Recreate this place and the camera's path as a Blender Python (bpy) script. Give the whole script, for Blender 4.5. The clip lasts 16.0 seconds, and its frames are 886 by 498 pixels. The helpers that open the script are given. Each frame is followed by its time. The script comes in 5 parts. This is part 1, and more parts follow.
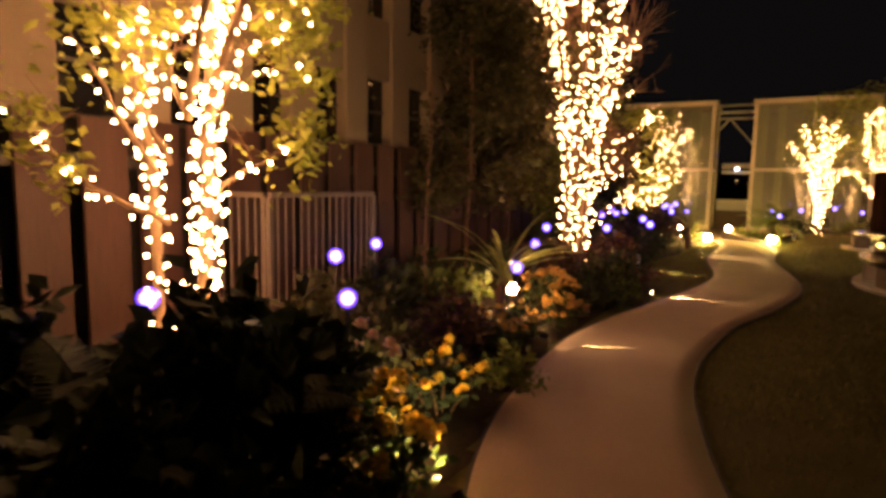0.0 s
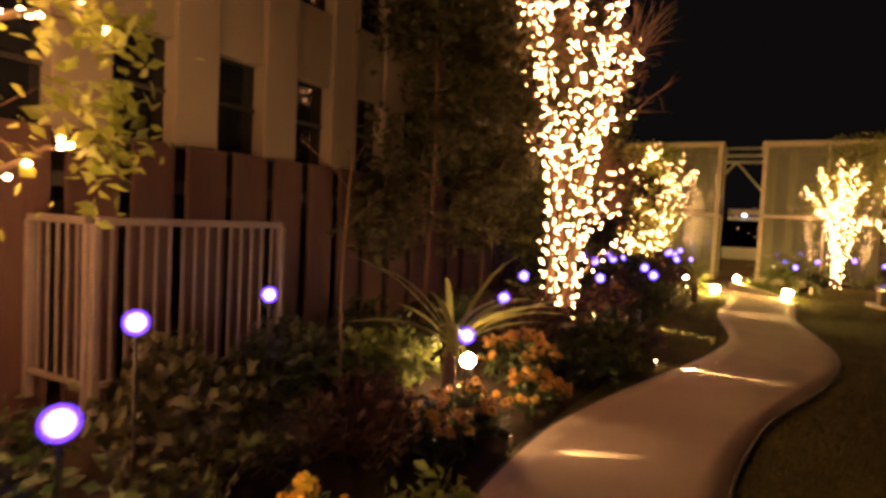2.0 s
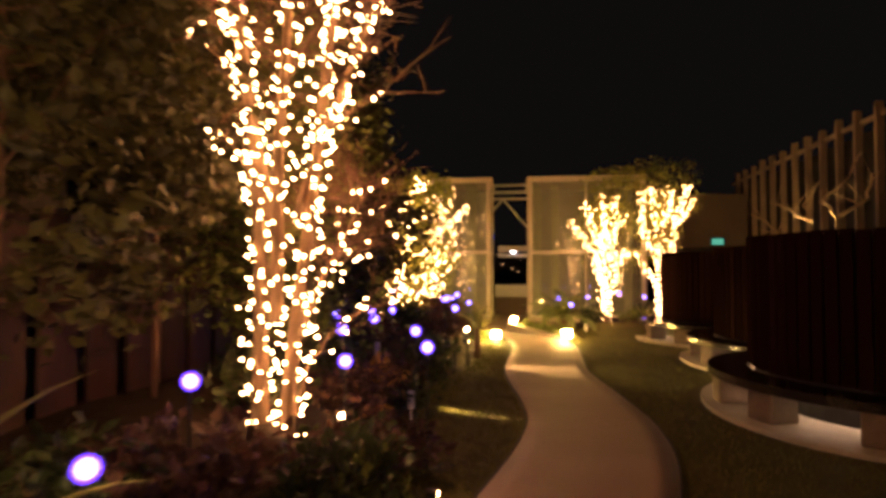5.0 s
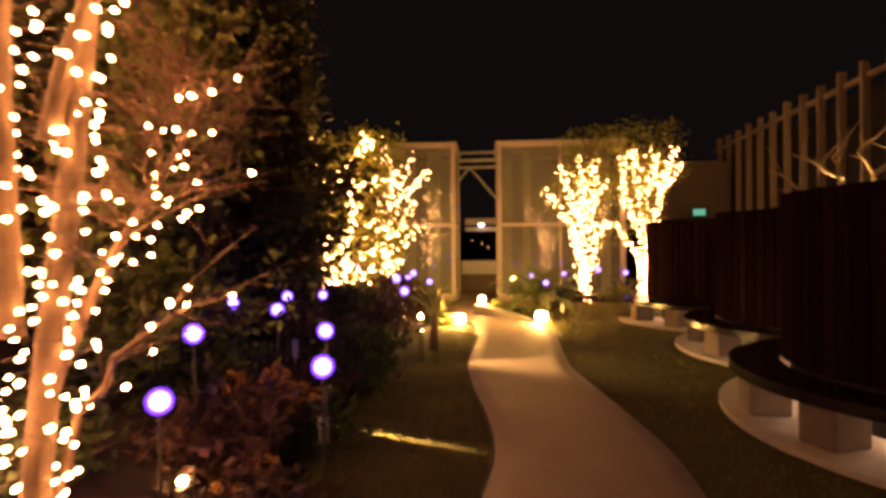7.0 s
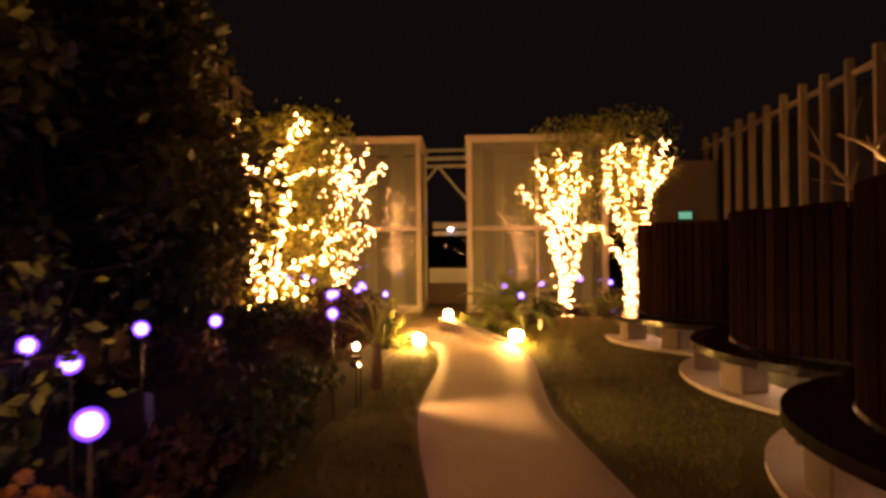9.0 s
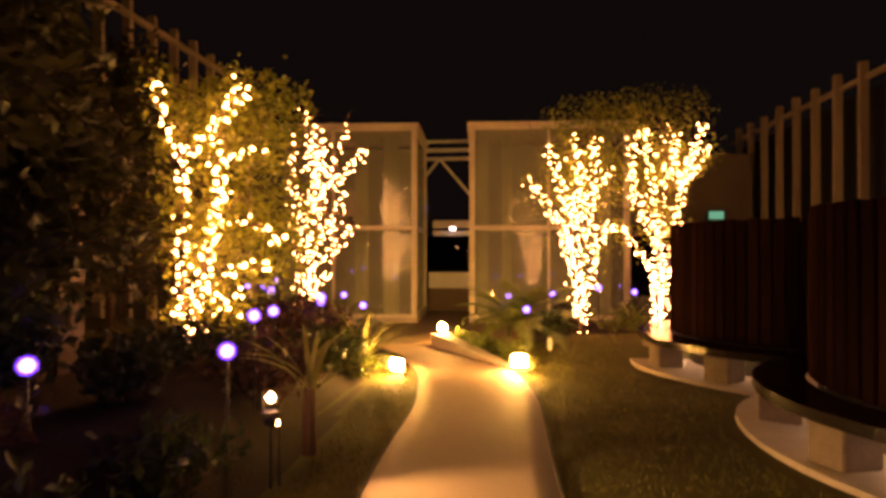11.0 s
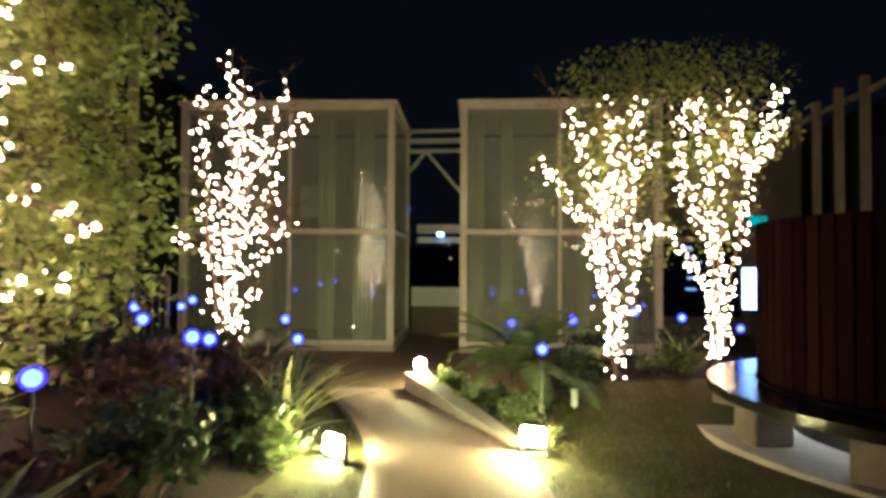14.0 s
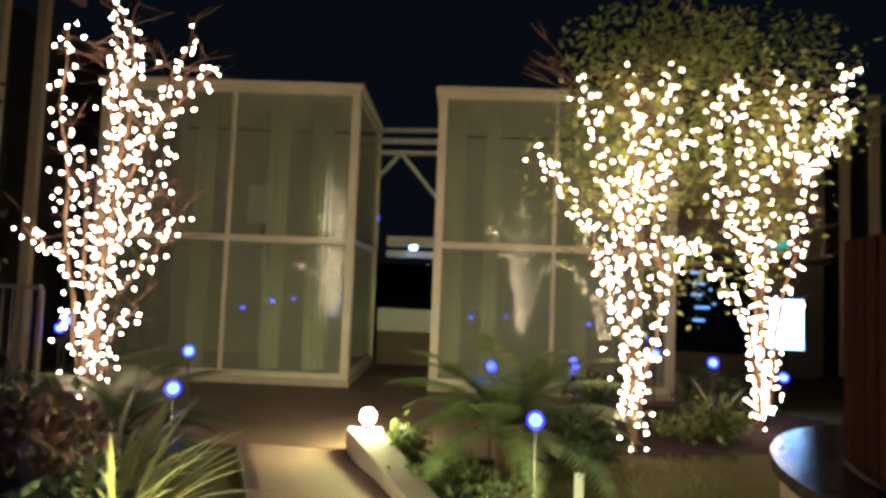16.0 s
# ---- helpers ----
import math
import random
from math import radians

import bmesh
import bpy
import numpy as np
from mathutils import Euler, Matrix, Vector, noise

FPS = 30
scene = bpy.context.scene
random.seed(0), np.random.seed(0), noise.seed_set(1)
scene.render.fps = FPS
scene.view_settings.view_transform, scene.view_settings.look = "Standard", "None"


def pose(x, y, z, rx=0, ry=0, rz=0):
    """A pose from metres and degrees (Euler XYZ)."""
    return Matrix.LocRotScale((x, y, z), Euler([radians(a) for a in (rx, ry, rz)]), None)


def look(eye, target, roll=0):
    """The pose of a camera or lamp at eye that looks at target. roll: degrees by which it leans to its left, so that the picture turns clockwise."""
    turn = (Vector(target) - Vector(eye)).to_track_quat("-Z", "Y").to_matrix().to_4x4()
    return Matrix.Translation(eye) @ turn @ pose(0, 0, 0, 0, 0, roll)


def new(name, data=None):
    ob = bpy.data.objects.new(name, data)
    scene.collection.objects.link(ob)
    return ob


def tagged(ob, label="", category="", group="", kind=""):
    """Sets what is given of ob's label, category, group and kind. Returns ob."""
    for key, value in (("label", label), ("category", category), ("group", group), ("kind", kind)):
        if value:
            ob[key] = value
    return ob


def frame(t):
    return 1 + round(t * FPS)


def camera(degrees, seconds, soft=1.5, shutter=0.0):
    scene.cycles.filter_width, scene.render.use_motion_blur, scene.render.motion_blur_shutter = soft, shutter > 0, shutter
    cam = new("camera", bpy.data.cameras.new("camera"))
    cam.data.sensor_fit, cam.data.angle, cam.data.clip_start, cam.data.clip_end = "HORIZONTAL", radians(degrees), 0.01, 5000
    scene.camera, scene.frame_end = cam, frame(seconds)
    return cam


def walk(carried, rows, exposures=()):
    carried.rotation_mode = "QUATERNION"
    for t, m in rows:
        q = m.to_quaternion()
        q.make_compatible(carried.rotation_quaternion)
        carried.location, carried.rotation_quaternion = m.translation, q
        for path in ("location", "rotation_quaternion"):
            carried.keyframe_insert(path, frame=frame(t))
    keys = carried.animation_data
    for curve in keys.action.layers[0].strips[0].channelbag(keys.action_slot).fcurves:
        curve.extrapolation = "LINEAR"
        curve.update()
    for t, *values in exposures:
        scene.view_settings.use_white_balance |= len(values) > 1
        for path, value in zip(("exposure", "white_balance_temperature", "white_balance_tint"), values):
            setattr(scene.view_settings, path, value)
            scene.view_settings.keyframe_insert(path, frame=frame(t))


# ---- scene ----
cam = camera(73.4, 16.0, 3.5, 0.6)
PATH = [
    (0, (0.268, -0.876, 1.544), (-0.763, 0.822, 1.317), 1.0),
    (0.5, (0.129, -0.464, 1.484), (-0.925, 1.218, 1.241), 0.8),
    (1, (0.099, -0.122, 1.513), (-1.008, 1.529, 1.286), -1.3),
    (1.5, (0.034, 0.359, 1.525), (-1.088, 2.01, 1.397), -0.6),
    (2, (-0.137, 0.779, 1.502), (-1.176, 2.485, 1.404), 2.8),
    (2.5, (-0.272, 1.23, 1.501), (-1.277, 2.958, 1.428), 1.2),
    (3, (-0.465, 1.697, 1.499), (-1.324, 3.503, 1.478), 2.0),
    (3.5, (-0.622, 2.148, 1.521), (-1.37, 4.002, 1.556), 1.9),
    (4, (-0.735, 2.658, 1.534), (-1.365, 4.556, 1.594), -0.3),
    (4.5, (-0.765, 3.126, 1.558), (-1.22, 5.073, 1.627), -0.2),
    (5, (-0.687, 3.603, 1.569), (-1.056, 5.567, 1.638), 0.1),
    (5.2, (-0.668, 3.799, 1.564), (-1.012, 5.768, 1.623), 0.3),
    (7.3, (-0.76, 5.837, 1.509), (-1.006, 7.821, 1.5), -1.2),
    (7.5, (-0.768, 6.038, 1.527), (-1.001, 8.024, 1.558), -1.9),
    (8, (-0.751, 6.483, 1.506), (-0.951, 8.473, 1.51), -0.1),
    (8.5, (-0.705, 6.944, 1.491), (-0.909, 8.934, 1.505), -0.6),
    (8.7, (-0.697, 7.116, 1.507), (-0.886, 9.107, 1.516), -0.5),
    (11, (-0.496, 9.296, 1.562), (-0.732, 11.282, 1.573), -0.0),
    (11.5, (-0.511, 9.781, 1.54), (-0.784, 11.762, 1.56), 1.6),
    (12, (-0.452, 10.295, 1.543), (-0.71, 12.278, 1.572), 0.7),
    (12.5, (-0.5, 10.773, 1.525), (-0.697, 12.763, 1.504), 1.1),
    (13, (-0.5, 11.277, 1.506), (-0.621, 13.273, 1.515), 0.3),
    (13.5, (-0.587, 11.702, 1.527), (-0.771, 13.693, 1.571), -0.3),
    (14, (-0.624, 12.206, 1.533), (-0.844, 14.193, 1.584), 0.4),
    (14.5, (-0.593, 12.687, 1.545), (-0.795, 14.677, 1.566), -0.2),
    (15, (-0.615, 13.164, 1.519), (-0.817, 15.154, 1.538), 1.1),
    (15.5, (-0.591, 13.682, 1.519), (-0.729, 15.674, 1.624), -0.0),
    (16, (-0.595, 14.129, 1.555), (-0.767, 16.118, 1.668), 2.2),
]
EXPOSURES = [(0, 0.76, 6150, 26), (5, 0.86, 6400, 33), (7.5, 0.88, 7300, 50), (11, 0.66, 7900, 52), (12.2, 0.66, 8100, 52), (12.92, 0.42, 3900, 5), (13.1, 0.3, 3750, 2), (13.6, 0.48, 3750, 3), (14.8, 0.68, 3750, 3), (16, 0.68, 3750, 3)]
walk(cam, [(t, look(eye, target, roll)) for t, eye, target, roll in PATH], EXPOSURES)

# ---- world ----
world = bpy.data.worlds.new("night_sky")
scene.world = world
world.use_nodes = True
wn = world.node_tree.nodes
wn["Background"].inputs["Color"].default_value = (0.95, 0.82, 0.7, 1)
wn["Background"].inputs["Strength"].default_value = 0.0024

WARM = (1.0, 0.475, 0.15)
VIOLET = (0.13, 0.04, 1.0)


def lamp_spot(name, at, to, watts, cone, color, radius=0.04, blend=0.5):
    d = bpy.data.lights.new(name, "SPOT")
    d.energy, d.spot_size, d.color, d.shadow_soft_size, d.spot_blend = watts, radians(cone), color, radius, blend
    ob = new(name, d)
    ob.matrix_world = look(at, to)
    return ob


# ---- materials ----
def mat(name, a, b=None, rough=0.6, scale=8.0, fine=60.0, bump=0.3, metal=0.0, spec=0.5, leafy=0.0, rand=0.0, stretch=None, sheen=0.0):
    """Two-scale noise between colours a and b, with bump; rand varies the value from object to object or island to island."""
    m = bpy.data.materials.new(name)
    m.use_nodes = True
    nt = m.node_tree
    n, l = nt.nodes, nt.links
    p = n["Principled BSDF"]
    b = b or tuple(c * 0.7 for c in a)
    tc = n.new("ShaderNodeTexCoord")
    mp = n.new("ShaderNodeMapping")
    if stretch:
        mp.inputs["Scale"].default_value = stretch
    l.new(tc.outputs["Object"], mp.inputs["Vector"])
    n1 = n.new("ShaderNodeTexNoise")
    n1.inputs["Scale"].default_value, n1.inputs["Detail"].default_value = scale, 4
    n2 = n.new("ShaderNodeTexNoise")
    n2.inputs["Scale"].default_value, n2.inputs["Detail"].default_value = fine, 3
    l.new(mp.outputs["Vector"], n1.inputs["Vector"])
    l.new(mp.outputs["Vector"], n2.inputs["Vector"])
    mixf = n.new("ShaderNodeMath")
    mixf.operation = "MULTIPLY_ADD"
    mixf.inputs[1].default_value, mixf.inputs[2].default_value = 0.5, 0.0
    l.new(n2.outputs["Fac"], mixf.inputs[0])
    add = n.new("ShaderNodeMath")
    add.operation = "MULTIPLY_ADD"
    add.inputs[1].default_value = 0.6
    l.new(n1.outputs["Fac"], add.inputs[0])
    l.new(mixf.outputs[0], add.inputs[2])
    ramp = n.new("ShaderNodeValToRGB")
    ramp.color_ramp.elements[0].position, ramp.color_ramp.elements[1].position = 0.35, 0.75
    ramp.color_ramp.elements[0].color, ramp.color_ramp.elements[1].color = (*b, 1), (*a, 1)
    l.new(add.outputs[0], ramp.inputs["Fac"])
    col = ramp.outputs["Color"]
    if rand:
        src = n.new("ShaderNodeNewGeometry").outputs["Random Per Island"] if leafy else n.new("ShaderNodeObjectInfo").outputs["Random"]
        mr = n.new("ShaderNodeMapRange")
        mr.inputs["To Min"].default_value, mr.inputs["To Max"].default_value = 1 - rand, 1 + rand
        l.new(src, mr.inputs["Value"])
        hs = n.new("ShaderNodeHueSaturation")
        l.new(mr.outputs["Result"], hs.inputs["Value"])
        l.new(col, hs.inputs["Color"])
        col = hs.outputs["Color"]
    l.new(col, p.inputs["Base Color"])
    p.inputs["Roughness"].default_value, p.inputs["Metallic"].default_value = rough, metal
    p.inputs["Specular IOR Level"].default_value = spec
    if bump:
        bp = n.new("ShaderNodeBump")
        bp.inputs["Strength"].default_value, bp.inputs["Distance"].default_value = bump, 0.01
        l.new(n2.outputs["Fac"], bp.inputs["Height"])
        l.new(bp.outputs["Normal"], p.inputs["Normal"])
    if leafy:
        tr = n.new("ShaderNodeBsdfTranslucent")
        l.new(col, tr.inputs["Color"])
        ms = n.new("ShaderNodeMixShader")
        ms.inputs["Fac"].default_value = leafy
        l.new(p.outputs["BSDF"], ms.inputs[1])
        l.new(tr.outputs["BSDF"], ms.inputs[2])
        l.new(ms.outputs["Shader"], n["Material Output"].inputs["Surface"])
    return m


def glow(name, color, strength):
    m = bpy.data.materials.new(name)
    m.use_nodes = True
    n = m.node_tree.nodes
    e = n.new("ShaderNodeEmission")
    e.inputs["Color"].default_value, e.inputs["Strength"].default_value = (*color, 1), strength
    m.node_tree.links.new(e.outputs[0], n["Material Output"].inputs["Surface"])
    return m


def glass(name, tint, gloss, rough, film):
    m = bpy.data.materials.new(name)
    m.use_nodes = True
    n, l = m.node_tree.nodes, m.node_tree.links
    t, g, x = n.new("ShaderNodeBsdfTransparent"), n.new("ShaderNodeBsdfGlossy"), n.new("ShaderNodeMixShader")
    t.inputs["Color"].default_value = (*tint, 1)
    g.inputs["Roughness"].default_value = rough
    g.inputs["Color"].default_value = (0.9, 0.92, 0.9, 1)
    x.inputs["Fac"].default_value = gloss
    # Pale diffuse film; its veil also stands in for light inside the rooms.
    df, x2, tl = n.new("ShaderNodeBsdfDiffuse"), n.new("ShaderNodeMixShader"), n.new("ShaderNodeTexNoise")
    df.inputs["Color"].default_value = (0.62, 0.62, 0.52, 1)
    tl.inputs["Scale"].default_value = 0.8
    mr = n.new("ShaderNodeMapRange")
    mr.inputs["To Min"].default_value, mr.inputs["To Max"].default_value = film * 0.6, film * 1.4
    l.new(tl.outputs["Fac"], mr.inputs["Value"])
    l.new(mr.outputs["Result"], x2.inputs["Fac"])
    l.new(t.outputs[0], x2.inputs[1])
    l.new(df.outputs[0], x2.inputs[2])
    l.new(x2.outputs[0], x.inputs[1])
    l.new(g.outputs[0], x.inputs[2])
    l.new(x.outputs[0], n["Material Output"].inputs["Surface"])
    return m


def frosted_shell(name, color, strength, cover):
    """A thin tinted shell that glows softly and lets the core behind it show."""
    m = bpy.data.materials.new(name)
    m.use_nodes = True
    n, l = m.node_tree.nodes, m.node_tree.links
    t, e, x = n.new("ShaderNodeBsdfTransparent"), n.new("ShaderNodeEmission"), n.new("ShaderNodeMixShader")
    e.inputs["Color"].default_value, e.inputs["Strength"].default_value = (*color, 1), strength
    x.inputs["Fac"].default_value = cover
    l.new(t.outputs[0], x.inputs[1])
    l.new(e.outputs[0], x.inputs[2])
    l.new(x.outputs[0], n["Material Output"].inputs["Surface"])
    return m


M_LAWN = mat("lawn", (0.105, 0.098, 0.027), (0.052, 0.05, 0.015), 0.9, 1.6, 55, 1.0, spec=0.15)
M_BLADE = mat("grass_blade", (0.195, 0.188, 0.046), (0.105, 0.106, 0.027), 0.7, 4, 30, 0, spec=0.2, leafy=0.3, rand=0.4)
M_SOIL = mat("soil", (0.045, 0.033, 0.024), (0.02, 0.015, 0.011), 0.95, 5, 40, 1.0, spec=0.1)
M_PATH = mat("path_paving", (0.38, 0.275, 0.218), (0.275, 0.197, 0.156), 0.75, 1.1, 120, 0.25, spec=0.25)
M_PATH_EDGE = mat("path_edging", (0.05, 0.042, 0.033), (0.03, 0.025, 0.02), 0.8, 6, 60, 0.4)
M_TERRACE = mat("terrace_paving", (0.16, 0.11, 0.075), (0.1, 0.068, 0.045), 0.6, 2, 50, 0.3)
M_KERB = mat("kerb_concrete", (0.46, 0.40, 0.33), (0.34, 0.29, 0.23), 0.8, 4, 70, 0.4)
M_PALE = mat("pale_stone", (0.52, 0.46, 0.37), (0.36, 0.31, 0.24), 0.8, 3, 60, 0.5)
M_BLOCK = mat("block_stone", (0.24, 0.185, 0.135), (0.13, 0.1, 0.075), 0.85, 5, 60, 0.5)
M_PLANK = mat("brown_board", (0.066, 0.03, 0.022), (0.037, 0.0175, 0.0135), 0.6, 3, 40, 0.3, rand=0.2, stretch=(1, 1, 0.1))
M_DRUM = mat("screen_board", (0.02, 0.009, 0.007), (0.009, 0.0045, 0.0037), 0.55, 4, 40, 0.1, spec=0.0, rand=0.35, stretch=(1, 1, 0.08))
# Near-black colour stands for unlit depth behind boards, fins and screens.
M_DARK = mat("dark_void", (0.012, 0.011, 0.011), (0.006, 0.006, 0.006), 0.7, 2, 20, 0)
M_SEAT = mat("seat_slat", (0.018, 0.014, 0.012), (0.01, 0.008, 0.007), 0.15, 5, 50, 0.2, rand=0.3)
M_WALL = mat("beige_render", (0.24, 0.2, 0.152), (0.178, 0.147, 0.11), 0.85, 0.9, 80, 0.25, spec=0.2)
M_WINDOW = mat("window_glass_dark", (0.012, 0.014, 0.018), (0.008, 0.009, 0.012), 0.06, 2, 6, 0.02, spec=0.6)
M_FRAME = mat("window_frame", (0.04, 0.038, 0.036), (0.025, 0.024, 0.022), 0.5, 4, 40, 0.1)
M_STEEL = mat("painted_steel", (0.62, 0.56, 0.46), (0.48, 0.42, 0.33), 0.5, 3, 60, 0.12)
M_RAIL = mat("railing_paint", (0.17, 0.14, 0.13), (0.12, 0.098, 0.09), 0.5, 5, 60, 0.12)
M_FIN = mat("fin_panel", (0.38, 0.31, 0.22), (0.27, 0.215, 0.15), 0.8, 2, 50, 0.2)
M_CURTAIN = mat("curtain_cloth", (0.62, 0.64, 0.45), (0.48, 0.5, 0.34), 0.9, 3, 50, 0.2)
M_INSIDE = mat("inside_wall", (0.5, 0.5, 0.46), (0.38, 0.38, 0.35), 0.9, 1.2, 40, 0.1)
M_WHITE = mat("white_parapet", (0.72, 0.72, 0.72), (0.6, 0.6, 0.6), 0.7, 2, 40, 0.1)
M_BARK = mat("pale_bark", (0.21, 0.145, 0.08), (0.115, 0.078, 0.043), 0.85, 9, 70, 0.6, stretch=(1, 1, 0.3))
# Lighter bark for the young tree alone, its lit look put into the colour.
M_LIT_BARK = mat("lit_bare_bark", (0.55, 0.43, 0.27), (0.38, 0.28, 0.17), 0.85, 9, 70, 0.4)
M_TWIG = mat("twig_bark", (0.15, 0.088, 0.05), (0.09, 0.053, 0.033), 0.85, 9, 60, 0.4)
M_LEAF = mat("tree_leaf", (0.33, 0.36, 0.05), (0.17, 0.21, 0.03), 0.5, 3, 30, 0, leafy=0.45, rand=0.45)
M_EVERGREEN = mat("evergreen_leaf", (0.066, 0.066, 0.018), (0.03, 0.034, 0.011), 0.55, 3, 30, 0, leafy=0.3, rand=0.5)
# Dark conifer green with shade put in; also darkens the cycad and flower bushes.
M_SHADED_LEAF = mat("shaded_leaf", (0.036, 0.05, 0.027), (0.016, 0.024, 0.014), 0.8, 3, 30, 0, spec=0.15, leafy=0.1, rand=0.5)
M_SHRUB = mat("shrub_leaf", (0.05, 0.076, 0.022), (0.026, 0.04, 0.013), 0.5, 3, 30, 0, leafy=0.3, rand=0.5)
# Lighter copy of shrub_leaf; lamplight on foliage is partly in this colour.
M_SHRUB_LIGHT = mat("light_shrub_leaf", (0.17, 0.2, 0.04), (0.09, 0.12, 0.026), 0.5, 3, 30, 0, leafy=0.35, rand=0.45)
M_SHRUB_RED = mat("reddish_shrub_leaf", (0.1, 0.048, 0.033), (0.046, 0.024, 0.018), 0.55, 3, 30, 0, leafy=0.25, rand=0.5)
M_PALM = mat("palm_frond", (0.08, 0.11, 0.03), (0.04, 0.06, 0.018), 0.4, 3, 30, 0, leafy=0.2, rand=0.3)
# Brighter copy of palm_frond: the floodlight's effect is put into the colour.
M_PALM_LIT = mat("lit_palm_frond", (0.19, 0.24, 0.055), (0.105, 0.145, 0.034), 0.4, 3, 30, 0, leafy=0.2, rand=0.3)
M_STRAP = mat("strap_leaf", (0.3, 0.29, 0.1), (0.18, 0.19, 0.06), 0.4, 3, 30, 0, leafy=0.25, rand=0.35)
M_ORANGE = mat("orange_petal", (0.6, 0.36, 0.09), (0.5, 0.26, 0.05), 0.6, 5, 40, 0, leafy=0.3, rand=0.3)
M_YELLOW = mat("yellow_petal", (0.85, 0.62, 0.05), (0.75, 0.5, 0.03), 0.6, 5, 40, 0, leafy=0.3, rand=0.25)
M_PINK = mat("pink_petal", (0.8, 0.62, 0.55), (0.7, 0.48, 0.42), 0.6, 5, 40, 0, leafy=0.3, rand=0.2)
M_BLACK = mat("black_metal", (0.03, 0.028, 0.027), (0.018, 0.017, 0.016), 0.45, 6, 60, 0.1)
M_TAG = mat("white_plastic", (0.7, 0.68, 0.62), (0.6, 0.58, 0.52), 0.5, 6, 60, 0.05)
M_WIRE = mat("wire_sheath", (0.10, 0.08, 0.05), (0.07, 0.05, 0.03), 0.5, 6, 60, 0)
M_GLASS = glass("facade_glass", (0.9, 0.92, 0.88), 0.06, 0.0, 0.15)
G_BULB = glow("bulb_glow", WARM, 40.0)
G_CORE = glow("globe_core_glow", (0.17, 0.15, 1.0), 10.0)
G_GLOBE = frosted_shell("globe_shell", VIOLET, 3.0, 0.42)
G_FLOOD = glow("flood_glow", (1.0, 0.62, 0.12), 540.0)
G_LOW = glow("low_lamp_glow", (1.0, 0.6, 0.2), 300.0)
G_SMALL = glow("spot_glow", (1.0, 0.58, 0.18), 60.0)
G_LENS = glow("lens_glow", (1.0, 0.6, 0.2), 120.0)
G_BAR = glow("bar_glow", (1.0, 0.66, 0.3), 9.0)
G_SIGN = glow("sign_glow", (0.95, 0.95, 1.0), 3.0)
G_BLUE = glow("blue_glow", (0.05, 0.1, 1.0), 3.0)
G_STRIP = glow("interior_glow", (0.7, 0.8, 1.0), 0.55)
G_GREEN = glow("exit_glow", (0.12, 0.75, 0.45), 0.35)
G_CEILING = glow("ceiling_glow", (0.9, 0.95, 1.0), 6.0)
G_LED = glow("led_glow", (1.0, 0.72, 0.4), 110.0)
G_CITY = glow("city_light", (1.0, 0.6, 0.25), 1.5)


# ---- mesh helpers ----
def mesh_ob(name, verts, faces, material, smooth=False, parent=None, label=""):
    me = bpy.data.meshes.new(name)
    me.from_pydata([tuple(v) for v in verts], [], faces)
    me.materials.append(material)
    if smooth:
        me.polygons.foreach_set("use_smooth", [True] * len(me.polygons))
    me.update()
    ob = new(name, me)
    if parent:
        ob.parent = parent
    if label:
        ob["label"] = label
    return ob


def part(name, bm, material, parent=None, label="", smooth=False):
    me = bpy.data.meshes.new(name)
    bm.to_mesh(me)
    bm.free()
    me.materials.append(material)
    if smooth:
        me.polygons.foreach_set("use_smooth", [True] * len(me.polygons))
    ob = new(name, me)
    if parent:
        ob.parent = parent
    if label:
        ob["label"] = label
    return ob


def empty(name, at=(0, 0, 0), rz=0.0):
    ob = new(name)
    ob.matrix_world = pose(*at, 0, 0, rz)
    ob.empty_display_size = 0.1
    return ob


def box_bm(x0, x1, y0, y1, z0, z1, bevel=0.0):
    bm = bmesh.new()
    bmesh.ops.create_cube(bm, size=1)
    for v in bm.verts:
        v.co = ((x0 + x1) / 2 + v.co.x * (x1 - x0), (y0 + y1) / 2 + v.co.y * (y1 - y0), (z0 + z1) / 2 + v.co.z * (z1 - z0))
    if bevel:
        bmesh.ops.bevel(bm, geom=bm.edges[:], offset=bevel, segments=1, affect="EDGES")
    return bm


def box(name, x0, x1, y0, y1, z0, z1, material, parent=None, bevel=0.0, label=""):
    return part(name, box_bm(x0, x1, y0, y1, z0, z1, bevel), material, parent, label)


def bar_bm(a, b, w, d):
    """A square bar from a to b."""
    a, b = Vector(a), Vector(b)
    bm = box_bm(-w / 2, w / 2, -d / 2, d / 2, 0, (b - a).length, min(w, d) * 0.12)
    bm.transform(Matrix.Translation(a) @ (b - a).to_track_quat("Z", "Y").to_matrix().to_4x4())
    return bm


def tube(lines, sides=6):
    """Verts and faces of tapered tubes; each line is a list of (point, radius)."""
    V, Fc = [], []
    for line in lines:
        k = len(V)
        for i, (p, r) in enumerate(line):
            q = line[min(i + 1, len(line) - 1)][0] - line[max(i - 1, 0)][0]
            q = q.normalized() if q.length > 1e-9 else Vector((0, 0, 1))
            u = q.cross(Vector((0.31, 0.95, 0.05))).normalized()
            w = q.cross(u)
            for j in range(sides):
                a = 2 * math.pi * j / sides
                V.append(p + r * (math.cos(a) * u + math.sin(a) * w))
        for i in range(len(line) - 1):
            for j in range(sides):
                j2 = (j + 1) % sides
                Fc.append((k + i * sides + j, k + i * sides + j2, k + (i + 1) * sides + j2, k + (i + 1) * sides + j))
        Fc.append(tuple(k + (len(line) - 1) * sides + j for j in range(sides)))
        Fc.append(tuple(k + j for j in reversed(range(sides))))
    return V, Fc


